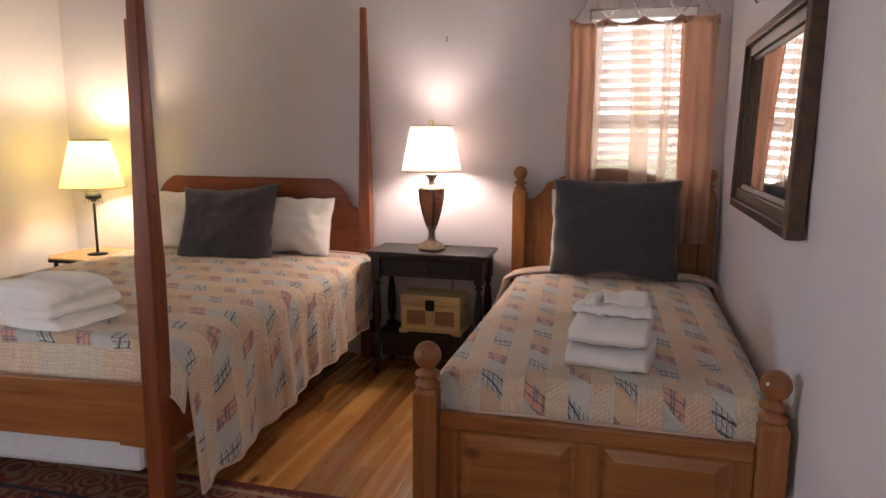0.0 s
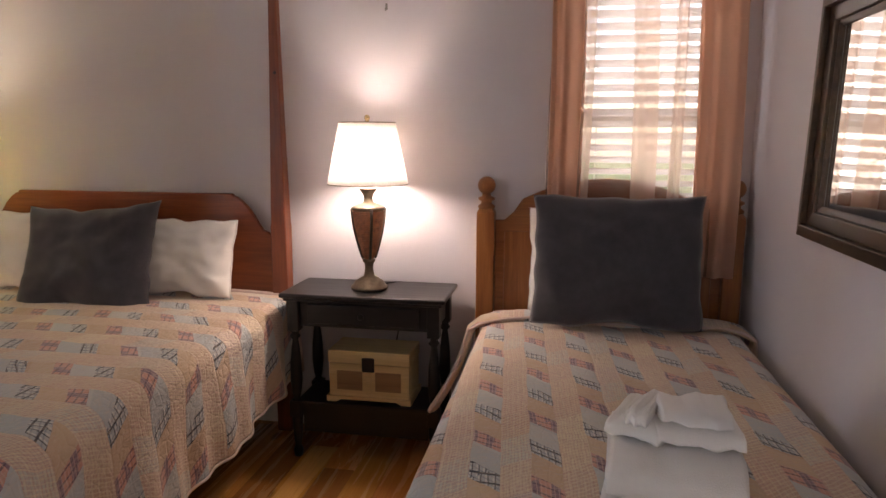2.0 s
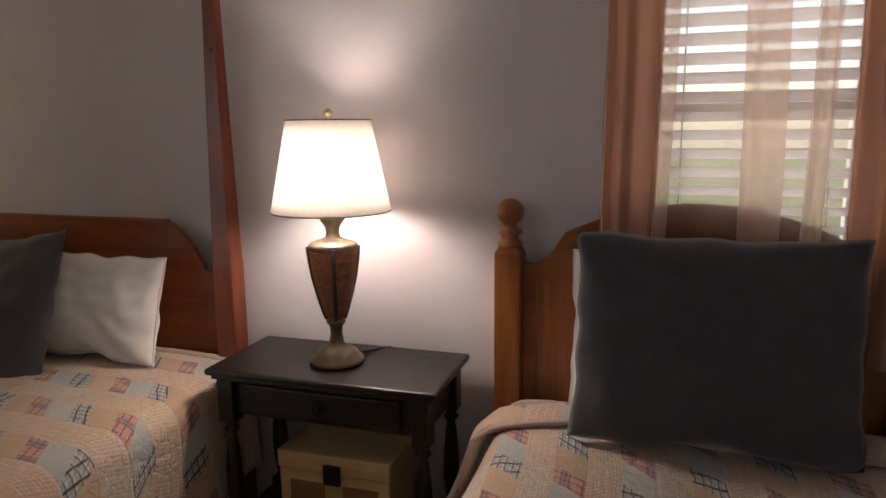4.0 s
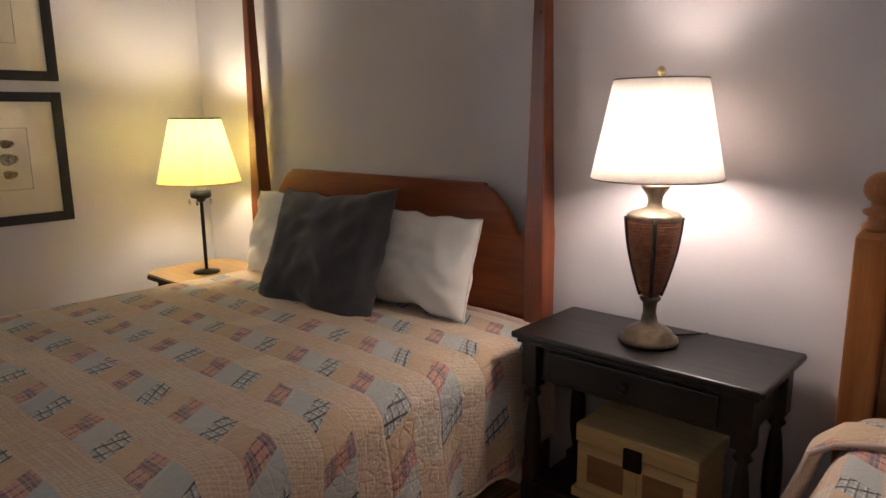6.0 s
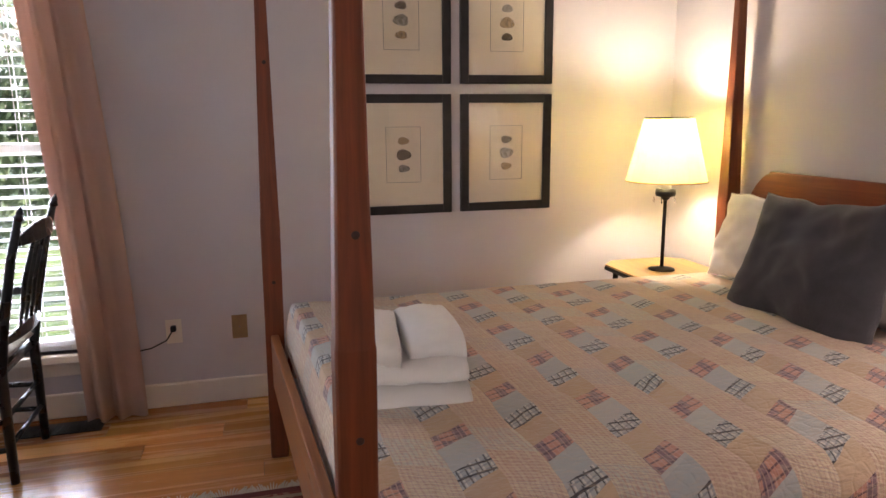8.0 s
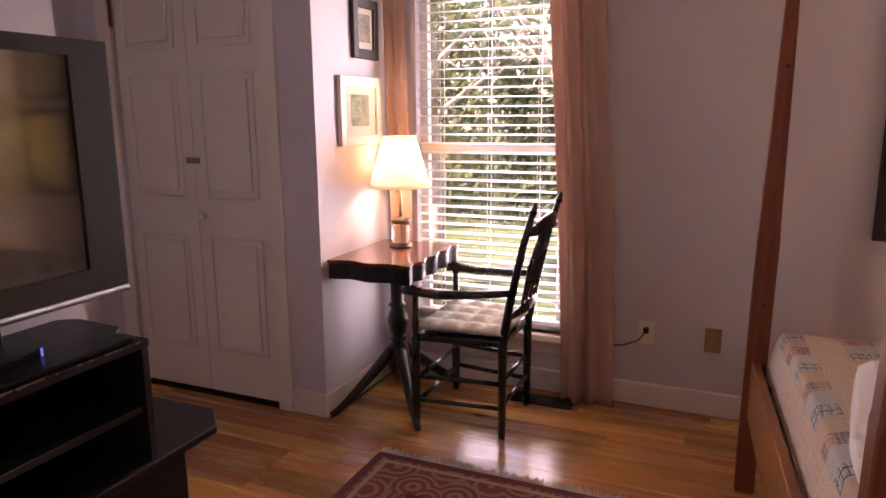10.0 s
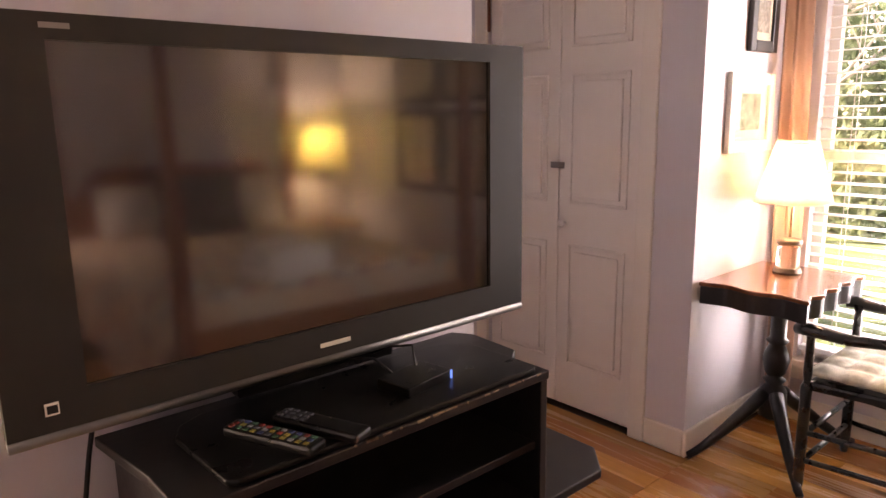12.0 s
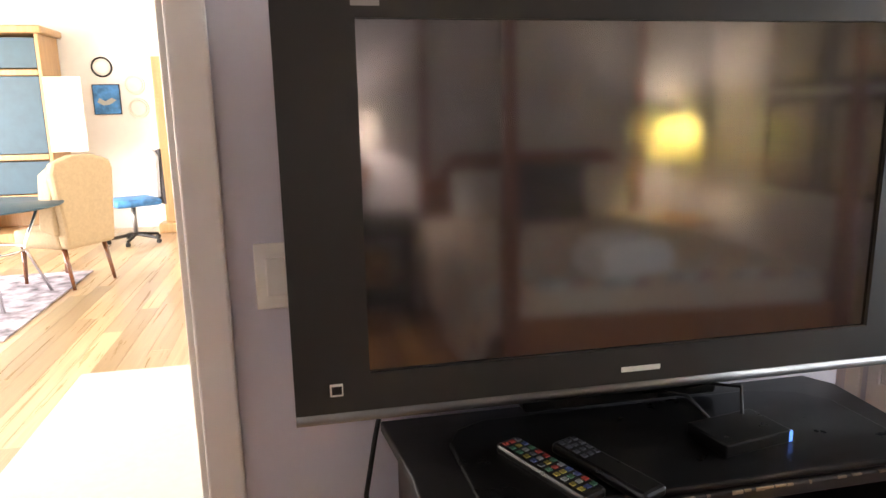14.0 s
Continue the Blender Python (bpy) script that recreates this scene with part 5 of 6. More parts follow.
mirror = thing("wall_mirror", pose(XE - 0.012, -1.312, 1.066, 0, 1.6, 0), "large wall mirror in a moulded walnut frame with a gilt edge", "mirror")
mw, mh = 0.535, 0.672
for nm, pts in (("outer_moulding", [(0.0, 0.0, 0.045), (0.035, 0.035, 0.050)]), ("middle_moulding", [(0.035, 0.035, 0.034), (0.075, 0.075, 0.030)]), ("inner_moulding", [(0.075, 0.075, 0.022), (0.095, 0.095, 0.014)])):
    bm = bmesh.new()
    o, i = pts[0][0], pts[1][0]
    dz0, dz1 = pts[0][2], pts[1][2]

    def loop(off, x):
        return [bm.verts.new((x, sy * (mw - off), (off if sz < 0 else mh - off))) for sy, sz in ((-1, -1), (1, -1), (1, 1), (-1, 1))]
    a, b, c, d = loop(o, 0.0), loop(o, -dz0), loop(i, -dz1), loop(i, 0.0)
    for p, q in ((a, b), (b, c), (c, d), (d, a)):
        for k in range(4):
            bm.faces.new((p[k], p[(k + 1) % 4], q[(k + 1) % 4], q[k]))
    part(nm, bm, GOLDW, mirror, bevel=0.004)
part("mirror_glass", bx(-0.012, -mw + 0.093, 0.093, -0.006, mw - 0.093, mh - 0.093), MIRROR, mirror)

hook = thing("wall_hook", pose(-1.468, 0, 1.885), "small metal picture hook on the bare wall", "hook")
part("hook_wire", tube([(0, 0, 0.018), (0, -0.008, 0.014), (0, -0.010, -0.004), (0, -0.018, -0.010), (0, -0.022, 0.0)], 0.0022, 8), SILVER, hook)
part("hook_plate", bx(-0.005, -0.002, -0.004, 0.005, 0, 0.022), SILVER, hook)
hang = thing("wall_hanging", pose(XE, -1.02, 1.875), "greenish metal wall ornament with small hooks above the mirror", "wall ornament")
GREENM = plain("green_patina_metal", (0.10, 0.12, 0.05), 0.5, 0.5, 0.4, 40)
part("bracket_plate", bx(-0.014, -0.10, 0.0, 0, 0.10, 0.03), GREENM, hang, bevel=0.004)
for k in (-0.07, 0.0, 0.07):
    part("hook", tube([(-0.014, k, 0.01), (-0.035, k, 0.0), (-0.04, k, -0.018), (-0.03, k, -0.026)], 0.003, 6), GREENM, hang)


def outlet(m, mat, label, cord=False, switch=0):
    root = thing("wall_plate" if not switch else "light_switch", m, label, "outlet" if not switch else "light switch")
    w = 0.035 if switch < 2 else 0.058
    part("cover_plate", bx(-w, -0.006, -0.057, w, 0, 0.057), mat, root, bevel=0.002)
    if switch:
        for x in ((0.0,) if switch == 1 else (-0.023, 0.023)):
            part("rocker", bx(x - 0.0165, -0.0115, -0.033, x + 0.0165, -0.006, 0.033), mat, root, bevel=0.002)
    else:
        for z in (-0.02, 0.02):
            part("socket", bx(-0.012, -0.0075, z - 0.012, 0.012, -0.006, z + 0.012), mat, root, bevel=0.002)
    part("screw", lathe([(0.003, -0.0005), (0.003, 0.0015)], 8), SILVER, root, at=pose(0, -0.006, 0.0, 90, 0, 0))
    return root


outlet(pose(XW, -2.555, 0.365, 0, 0, 90), IVORY, "ivory double socket with a black plug and cord")
outlet(pose(XW, -2.262, 0.363, 0, 0, 90), BRASSP, "aged brass blank wall plate low on the wall")
outlet(pose(-1.088, YS, 1.13, 0, 0, 180), IVORY, "ivory rocker light switch plate by the doorway", switch=2)
plug = thing("plug_and_cord", pose(XW, -2.555, 0.365), "black plug and cord running behind the long drape", "cord")
part("plug_body", bx(0.006, -0.012, 0.004, 0.034, 0.012, 0.030), IRON, plug, bevel=0.004)
part("cord", tube([(0.03, -0.002, 0.012), (0.04, -0.03, -0.03), (0.03, -0.10, -0.065), (0.02, -0.22, -0.085), (0.025, -0.42, -0.08), (0.03, -0.80, -0.06)], 0.0032, 8), IRON, plug, smooth=True)

# ---------- desk, chair, desk lamp ----------
desk = thing("card_table", pose(-3.735, -3.675, 0), "mahogany card table with a scalloped top on a tripod pedestal", "desk")
edge = []
X0, X1, Y0, Y1 = -0.275, 0.285, -0.205, 0.21
for i in range(25):
    t = i / 24
    edge.append((X1 - 0.012 + 0.012 * math.cos(2 * math.pi * 2 * t), Y0 + (Y1 - Y0) * t))
for i in range(1, 36):
    t = i / 36
    edge.append((X1 - (X1 - X0) * t, Y1 - 0.010 + 0.012 * math.cos(2 * math.pi * 4 * t)))
edge += [(X0, Y1), (X0, Y0)]
part("tabletop", plate(edge, 0.016, "xy", 0.729), MAHOG, desk, "reddish polished top", bevel=0.004)
part("apron", plate([(x * 0.985, y * 0.975) for x, y in edge], 0.072, "xy", 0.657), BLACK, desk, "near-black serpentine apron", bevel=0.003)
part("pedestal", lathe([(0.055, 0.655), (0.040, 0.64), (0.032, 0.60), (0.030, 0.50), (0.044, 0.485), (0.030, 0.47), (0.046, 0.43), (0.052, 0.40), (0.040, 0.35), (0.026, 0.33), (0.045, 0.318), (0.030, 0.30), (0.052, 0.27), (0.055, 0.20), (0.048, 0.16), (0.015, 0.14)], 28), BLACK, desk, smooth=True)
for ex, ey in ((0.32, -0.19), (0.30, 0.245), (-0.30, -0.17), (-0.30, 0.22)):
    pts, rr = [], []
    for i in range(11):
        t = i / 10
        pts.append((ex * (0.10 + 0.90 * t), ey * (0.10 + 0.90 * t), 0.245 * (1 - t) ** 1.5 + 0.016 + 0.02 * math.sin(3.1 * t)))
        rr.append(0.030 - 0.016 * t)
    part("leg", tube(pts, rr, 10), BLACK, desk, smooth=True)

lamp3 = thing("desk_lamp", pose(-3.857, -3.71, 0.7455), "lit small lamp with a glass jar base and cream shade", "lamp")
part("foot", lathe([(0.055, 0), (0.056, 0.006), (0.050, 0.010), (0.052, 0.016), (0.046, 0.022)], 32), BRONZE, lamp3, smooth=True)
part("glass_jar", lathe([(0.040, 0.022), (0.044, 0.03), (0.044, 0.105), (0.040, 0.118)], 32), GLASS, lamp3, "clear glass jar", smooth=True)
part("cap", lathe([(0.046, 0.118), (0.050, 0.124), (0.050, 0.134), (0.040, 0.142), (0.012, 0.148)], 32), BRONZE, lamp3, smooth=True)
part("stem", lathe([(0.007, 0.145), (0.006, 0.36)], 12), BRASS, lamp3, smooth=True)
shade_part = part("lampshade", shade(0.148, 0.295, 0.078, 0.535), SHADEC, lamp3, "cream cloth shade", smooth=True, solid=0.0015)
part("shade_rim", ring(0.148, 0.295, 0.002), IVORY, shade_part)
part("shade_rim", ring(0.078, 0.535, 0.002), IVORY, shade_part)
bulb(lamp3, 0.42)

chair = thing("armchair", pose(-3.72, -3.26, 0, 0, 0, 0), "blue-black painted ladder-back armchair with a tufted seat cushion", "chair")
fx, bxx = 0.235, 0.19
LEGS = [(-fx, -0.20), (fx, -0.20), (-bxx, 0.185), (bxx, 0.185)]
for x, y in LEGS[:2]:
    part("front_leg", lathe([(0.013, 0), (0.019, 0.05), (0.020, 0.20), (0.019, 0.36), (0.021, 0.42), (0.012, 0.44), (0.016, 0.47), (0.014, 0.60), (0.018, 0.635)], 14), BLUEDARK, chair, smooth=True, at=pose(x, y, 0))
for x, y in LEGS[2:]:
    s = 1 if x > 0 else -1
    part("back_post", tube([(x, y, 0), (x, y, 0.42), (x + s * 0.006, y + 0.03, 0.60), (x + s * 0.015, y + 0.085, 0.85), (x + s * 0.022, y + 0.125, 0.99)], [0.016, 0.020, 0.018, 0.016, 0.013], 12), BLUEDARK, chair, smooth=True)
    part("post_finial", lathe([(0.010, 0), (0.018, 0.012), (0.012, 0.026), (0.013, 0.034), (0.003, 0.055)], 12), BLUEDARK, chair, smooth=True, at=pose(x + s * 0.022, y + 0.125, 0.985, -16, 0, 0))
    part("arm", tube([(x + s * 0.008, y + 0.04, 0.655), (x + s * 0.03, y - 0.10, 0.640), (x + s * 0.055, y - 0.26, 0.630), (x + s * 0.06, y - 0.40, 0.640), (x + s * 0.05, y - 0.435, 0.632)], [0.015, 0.018, 0.021, 0.024, 0.018], 10), BLUEDARK, chair, smooth=True)
for z, dy, hh in ((0.93, 0.108, 0.075), (0.56, 0.022, 0.05)):
    n = 14
    bm = bmesh.new()
    rows = []
    for i in range(n + 1):
        t = i / n * 2 - 1
        yb = 0.185 + dy + 0.028 * (1 - t * t)
        up = hh * (0.45 + 0.55 * (1 - t * t))
        rows.append([bm.verts.new(p) for p in ((t * 0.20, yb, z - hh * 0.45), (t * 0.20, yb, z - hh * 0.45 + up), (t * 0.20, yb + 0.014, z - hh * 0.45 + up), (t * 0.20, yb + 0.014, z - hh * 0.45))])
    for a, b in zip(rows, rows[1:]):
        for k in range(4):
            bm.faces.new((a[k], a[(k + 1) % 4], b[(k + 1) % 4], b[k]))
    bm.faces.new(rows[0]), bm.faces.new(rows[-1])
    part("back_slat", bm, BLUEDARK, chair, bevel=0.003)
for x in (-0.09, -0.03, 0.03, 0.09):
    part("spindle", tube([(x, 0.235, 0.57), (x, 0.27, 0.75), (x, 0.318, 0.91)], [0.007, 0.011, 0.007], 8), BLUEDARK, chair, smooth=True)
part("seat_frame", plate([(-fx, -0.205), (fx, -0.205), (bxx, 0.185), (-bxx, 0.185)], 0.035, "xy", 0.405), BLUEDARK, chair, bevel=0.010)
for z in (0.12, 0.23):
    part("stretcher", tube([(-fx, -0.20, z), (fx, -0.20, z)], 0.011, 8), BLUEDARK, chair, smooth=True)
    part("stretcher", tube([(-bxx, 0.185, z + 0.03), (bxx, 0.185, z + 0.03)], 0.010, 8), BLUEDARK, chair, smooth=True)
    for s in (-1, 1):
        part("stretcher", tube([(s * fx, -0.20, z + 0.015), (s * bxx, 0.185, z + 0.015)], 0.011, 8), BLUEDARK, chair, smooth=True)
cush = thing("seat_cushion", pose(-3.72, -3.27, 0.441), "tufted pale floral seat cushion tied to the chair", "cushion")


def cushion_fn(sgn):
    def fn(a, b):
        u, v = 2 * a - 1, 2 * b - 1
        k = ((1 - u ** 6) * (1 - v ** 6)) ** 0.5
        tuft = abs(math.sin(2 * math.pi * a * 2)) * abs(math.sin(2 * math.pi * b * 2))
        return (u * (0.235 - 0.02 * b), v * 0.205, 0.028 + sgn * 0.028 * k * (0.55 + 0.6 * tuft) * (1 if sgn > 0 else 0.7))
    return fn


cb = sheet(40, 40, cushion_fn(1))
sheet(40, 40, cushion_fn(-1), bm=cb)
bmesh.ops.remove_doubles(cb, verts=cb.verts, dist=0.001)
part("cushion_cover", cb, CUSH, cush, smooth=True)

# floor register by the drape
vent = thing("floor_register", pose(-3.98, -3.02, 0.0015), "dark metal floor register by the tall window", "floor vent")
part("register_frame", bx(-0.06, -0.16, 0, 0.06, 0.16, 0.004), IRON, vent, bevel=0.001)
for k in range(10):
    part("louver", bx(-0.045, -0.140 + 0.029 * k, 0.004, 0.045, -0.128 + 0.029 * k, 0.006), IRON, vent)

# ---------- rug ----------
rug = thing("area_rug", pose(-1.99, -2.585, 0.0012), "worn red oriental rug with cream fringe on the floorboards", "rug")
part("rug_body", sheet(60, 44, lambda a, b: (-1.22 + 2.44 * a, -0.915 + 1.83 * b, 0.007 + 0.0015 * noise.noise(Vector((a * 6, b * 5, 0))))), RUG, rug, solid=0.006)
for sx in (-1, 1):
    fr = bmesh.new()
    for k in range(230):
        y = -0.91 + 1.82 * k / 229
        j = math.sin(k * 12.9) * 0.006
        l = 0.045 + 0.012 * math.sin(k * 7.7)
        tube([(sx * 1.218, y, 0.006), (sx * (1.22 + l * 0.5), y + j, 0.0055), (sx * (1.22 + l), y + 2 * j, 0.003)], [0.0035, 0.0035, 0.002], 4, fr)
    tagged(part("fringe", fr, FRINGE, rug), kind="stuff")

# ---------- television and stand ----------
chestb = thing("low_chest", pose(-1.78, -3.60, 0), "black low chest with clipped corners under the television stand", "chest")
part("chest_body", plate([(-0.44, -0.235), (0.70, -0.235), (0.70, 0.04), (0.62, 0.12), (-0.36, 0.12), (-0.44, 0.04)], 0.53, "xy", 0.02), BLACK, chestb, bevel=0.004)
part("chest_top", plate([(-0.53, -0.245), (0.72, -0.245), (0.72, 0.07), (0.64, 0.15), (-0.45, 0.15), (-0.53, 0.07)], 0.022, "xy", 0.55), BLACK, chestb, "worn black top with scuffed pale edges", bevel=0.004)
stand = thing("tv_stand", pose(-1.645, -3.625, 0.5725), "worn black open television stand with scuffed front edge", "tv stand")
part("stand_top", plate([(-0.395, 0.168), (0.395, 0.168), (0.395, 0.03), (0.42, -0.17), (-0.415, -0.17), (-0.445, -0.12), (-0.435, 0.03), (-0.395, 0.06)], 0.020, "xy", 0.282), BLACK, stand, bevel=0.003)
part("stand_side", plate([(-0.17, 0), (0.165, 0), (0.165, 0.282), (-0.17, 0.282)], 0.02, "yz", -0.392), BLACK, stand, bevel=0.002)
part("stand_side", plate([(-0.17, 0), (0.165, 0), (0.165, 0.282), (-0.17, 0.282)], 0.02, "yz", 0.372), BLACK, stand, bevel=0.002)
part("stand_shelf", bx(-0.372, -0.165, 0.12, 0.372, 0.15, 0.138), BLACK, stand, bevel=0.002)
part("stand_back", bx(-0.372, -0.168, 0.0, 0.372, -0.160, 0.282), BLACK, stand)
SCUFF = plain("bare_scuffed_wood", (0.26, 0.20, 0.14), 0.7, var=0.4, scale=60)
rs = random.Random(4)
sc = bmesh.new()
for k in range(26):
    x = rs.uniform(-0.39, 0.1)
    w = rs.uniform(0.002, 0.018)
    bx(x, 0.1655, 0.3 - rs.uniform(0.0005, 0.003), x + w, 0.1686, 0.3024, sc)
tagged(part("scuffed_edge", sc, SCUFF, stand, "pale scuffs on the front edge"), kind="stuff")

TVB.node_tree.nodes["Principled BSDF"].inputs["Specular IOR Level"].default_value = 0.30
tv = thing("television", pose(-1.6405, -3.688, 0.8755), "flat plasma television, switched off, grey-green bezel, silver lower edge", "television")
L, R = -0.5535, 0.5535
part("case", bx(L + 0.01, -0.085, 0.075, R - 0.01, -0.012, 0.685), BLACKL, tv, bevel=0.01)
bz = bmesh.new()
for b in ((L, -0.012, 0.075, -0.4445, 0.008, 0.690), (0.4395, -0.012, 0.075, R, 0.008, 0.690), (-0.4445, -0.012, 0.652, 0.4395, 0.008, 0.690), (-0.4445, -0.012, 0.075, 0.4395, 0.008, 0.135)):
    bx(*b, bz)
part("bezel", bz, TVB, tv)
part("screen", bx(-0.4445, -0.012, 0.135, 0.4395, 0.0015, 0.652), SCREEN, tv)
part("lower_trim", tube([(L, 0.0, 0.066), (R, 0.0, 0.066)], 0.011, 12), TRIMS, tv, "silver lower trim", smooth=True)
part("pedestal_neck", bx(-0.18, -0.07, 0.02, 0.18, -0.03, 0.085), BLACKL, tv, bevel=0.006)
part("pedestal_base", plate([(-0.36, 0.225), (0.30, 0.225), (0.315, 0.21), (0.32, 0.02), (0.30, -0.02), (0.25, -0.045), (-0.25, -0.045), (-0.33, -0.02), (-0.37, 0.03), (-0.375, 0.21)], 0.012, "xy", 0.0), BLACKL, tv, bevel=0.004)
part("badge", bx(-0.045, 0.008, 0.094, 0.025, 0.0095, 0.103), IVORY, tv, "small silver badge", bevel=0.0005)
sticker = part("sticker", bx(0.481, 0.008, 0.102, 0.501, 0.0088, 0.122), IVORY, tv, "small white sticker")
part("sticker_mark", bx(0.483, 0.0088, 0.105, 0.498, 0.0094, 0.118), IRON, sticker)
part("top_label", bx(0.405, 0.008, 0.668, 0.445, 0.009, 0.676), SILVER, tv, "small pale label bar")


def remote(m, label, w, l, cols):
    root = thing("remote_control", m, label, "remote control")
    part("body", soft_box(bmesh.new(), -w / 2, -l / 2, 0, w / 2, l / 2, 0.018, 0.006, 2), BLACKL, root, smooth=False)
    rr = random.Random(int(l * 1000))
    n = int(l / 0.016) if len(cols) > 1 else 4
    for i in range(n):
        for k in (-1, 0, 1):
            c = cols[rr.randrange(len(cols))]
            part("button", bx(k * w * 0.27 - 0.004, -l / 2 + 0.010 + i * 0.0155, 0.018, k * w * 0.27 + 0.004, -l / 2 + 0.018 + i * 0.0155, 0.0198), c, root)
    return root


BTN = [plain("button_" + n, c, 0.5, var=0.02, bumpy=0) for n, c in (("grey", (0.07, 0.07, 0.08)), ("red", (0.26, 0.03, 0.02)), ("blue", (0.04, 0.06, 0.17)), ("green", (0.03, 0.11, 0.06)), ("yellow", (0.24, 0.18, 0.03)), ("white", (0.20, 0.20, 0.20)))]
remote(pose(-1.437, -3.541, 0.886, 0, 0, 23), "black remote control with red, blue and green buttons", 0.043, 0.185, BTN)
remote(pose(-1.518, -3.525, 0.886, 0, 0, 22), "plain charcoal remote control beside the other remote", 0.046, 0.18, [BTN[0]])
sbox = thing("media_box", pose(-1.765, -3.565, 0.886, 0, 0, 10), "small black media box with a blue light strip", "media box")
part("box_body", bx(-0.065, -0.05, 0, 0.065, 0.035, 0.022), BLACKL, sbox, bevel=0.003)
part("light_strip", bx(-0.066, 0.026, 0.003, -0.060, 0.036, 0.020), emitter("blue_led", (0.06, 0.20, 0.8), 0.22), sbox, "blue light strip")
cab = thing("power_cable", pose(0, 0, 0), "black power cable hanging beside the television stand", "cable")
part("cable", tube([(-1.235, -3.80, 0.93), (-1.215, -3.80, 0.84), (-1.195, -3.79, 0.74), (-1.205, -3.80, 0.60), (-1.185, -3.81, 0.35), (-1.18, -3.82, 0.02)], 0.0045, 8), IRON, cab, smooth=True)
cab2 = thing("signal_cable", pose(0, 0, 0), "loose black cables behind the media box", "cable")
part("cable", tube([(-1.74, -3.60, 0.90), (-1.72, -3.65, 0.93), (-1.69, -3.69, 0.925), (-1.67, -3.74, 0.90)], 0.003, 8), IRON, cab2, smooth=True)
part("cable", tube([(-1.79, -3.60, 0.90), (-1.82, -3.65, 0.935), (-1.78, -3.69, 0.93), (-1.75, -3.74, 0.90)], 0.003, 8), IRON, cab2, smooth=True)
peg = thing("wall_peg", pose(-3.40, -5.045, 1.90), "brown wooden block hanging on the closet casing", "wall peg")
part("peg_block", bx(-0.036, -0.022, -0.10, -0.010, 0.022, 0.30), REDPINE, peg, bevel=0.006)

# ---------- living room beyond ----------
SKYB = plain("bright_blue_print", (0.05, 0.22, 0.50), 0.6, var=0.6, scale=9)
FABT = plain("oatmeal_tan_fabric", (0.44, 0.33, 0.20), 0.85, var=0.08, scale=40, bumpy=0.6)
WARMW = wood("honey_maple_cabinet", (0.40, 0.22, 0.09), (0.55, 0.34, 0.16), 0.4, 2, 0.0)
MATT = plain("white_mat_pile", (0.42, 0.42, 0.39), 0.95, var=0.04, scale=30, bumpy=0.6)
TEAL = plain("blue_grey_screen", (0.03, 0.075, 0.11), 0.45, bumpy=0)
m1 = thing("door_mat", pose(-0.42, -5.70, 0.002), "pale cream flat runner rug inside the bright room", "rug")
part("rug_body", bx(-0.62, -0.86, 0, 0.55, 0.86, 0.010), MATT, m1, bevel=0.004)
m2 = thing("door_mat", pose(-0.42, -9.6, 0.002), "small cream mat near the far white door", "rug")
part("rug_body", bx(-0.55, -0.75, 0, 0.30, 0.75, 0.010), MATT, m2, bevel=0.004)
m3 = thing("area_rug", pose(1.75, -8.3, 0.002), "patterned grey and blue rug under the glass table", "rug")
part("rug_body", bx(-0.95, -1.0, 0, 0.95, 1.0, 0.010), plain("grey_blue_rug", (0.30, 0.27, 0.30), 0.95, var=0.8, scale=7), m3)

tab = thing("dining_table", pose(1.30, -8.35, 0), "round glass dining table on chrome legs", "table")
part("glass_top", lathe([(0.60, 0.735), (0.605, 0.742), (0.60, 0.75)], 48), TEAL, tab, smooth=True)
for k in range(4):
    a = k * math.pi / 2 + 0.6
    part("leg", tube([(0.45 * math.cos(a), 0.45 * math.sin(a), 0.735), (0.30 * math.cos(a), 0.30 * math.sin(a), 0.40), (0.46 * math.cos(a), 0.46 * math.sin(a), 0.0)], 0.014, 10), CHROME, tab, smooth=True)
part("ring_stretcher", ring(0.30, 0.40, 0.010), CHROME, tab, smooth=True)

wing = thing("dining_chair", pose(0.92, -8.95, 0, 0, 0, -122), "high-backed tan upholstered dining chair with dark wooden legs", "chair")
part("seat", soft_box(bmesh.new(), -0.25, -0.27, 0.33, 0.25, 0.25, 0.48, 0.04), FABT, wing, smooth=True)
part("backrest", plate([(-0.24, 0.34), (0.24, 0.34), (0.30, 0.96), (0.27, 1.04), (0.10, 1.09), (-0.10, 1.09), (-0.27, 1.04), (-0.30, 0.96)], 0.10, "xz", -0.36), FABT, wing, bevel=0.03)
for s in (-1, 1):
    part("wing_side", plate([(-0.30, 0.45), (-0.12, 0.50), (-0.18, 0.95), (-0.30, 1.02)], 0.05, "yz", s * 0.27 - 0.025), FABT, wing, bevel=0.02)
    part("leg", tube([(s * 0.20, -0.26, 0.34), (s * 0.21, -0.33, 0.0)], [0.022, 0.014], 10), MAHOG, wing, smooth=True)
    part("leg", tube([(s * 0.20, 0.20, 0.34), (s * 0.20, 0.22, 0.0)], [0.022, 0.014], 10), MAHOG, wing, smooth=True)

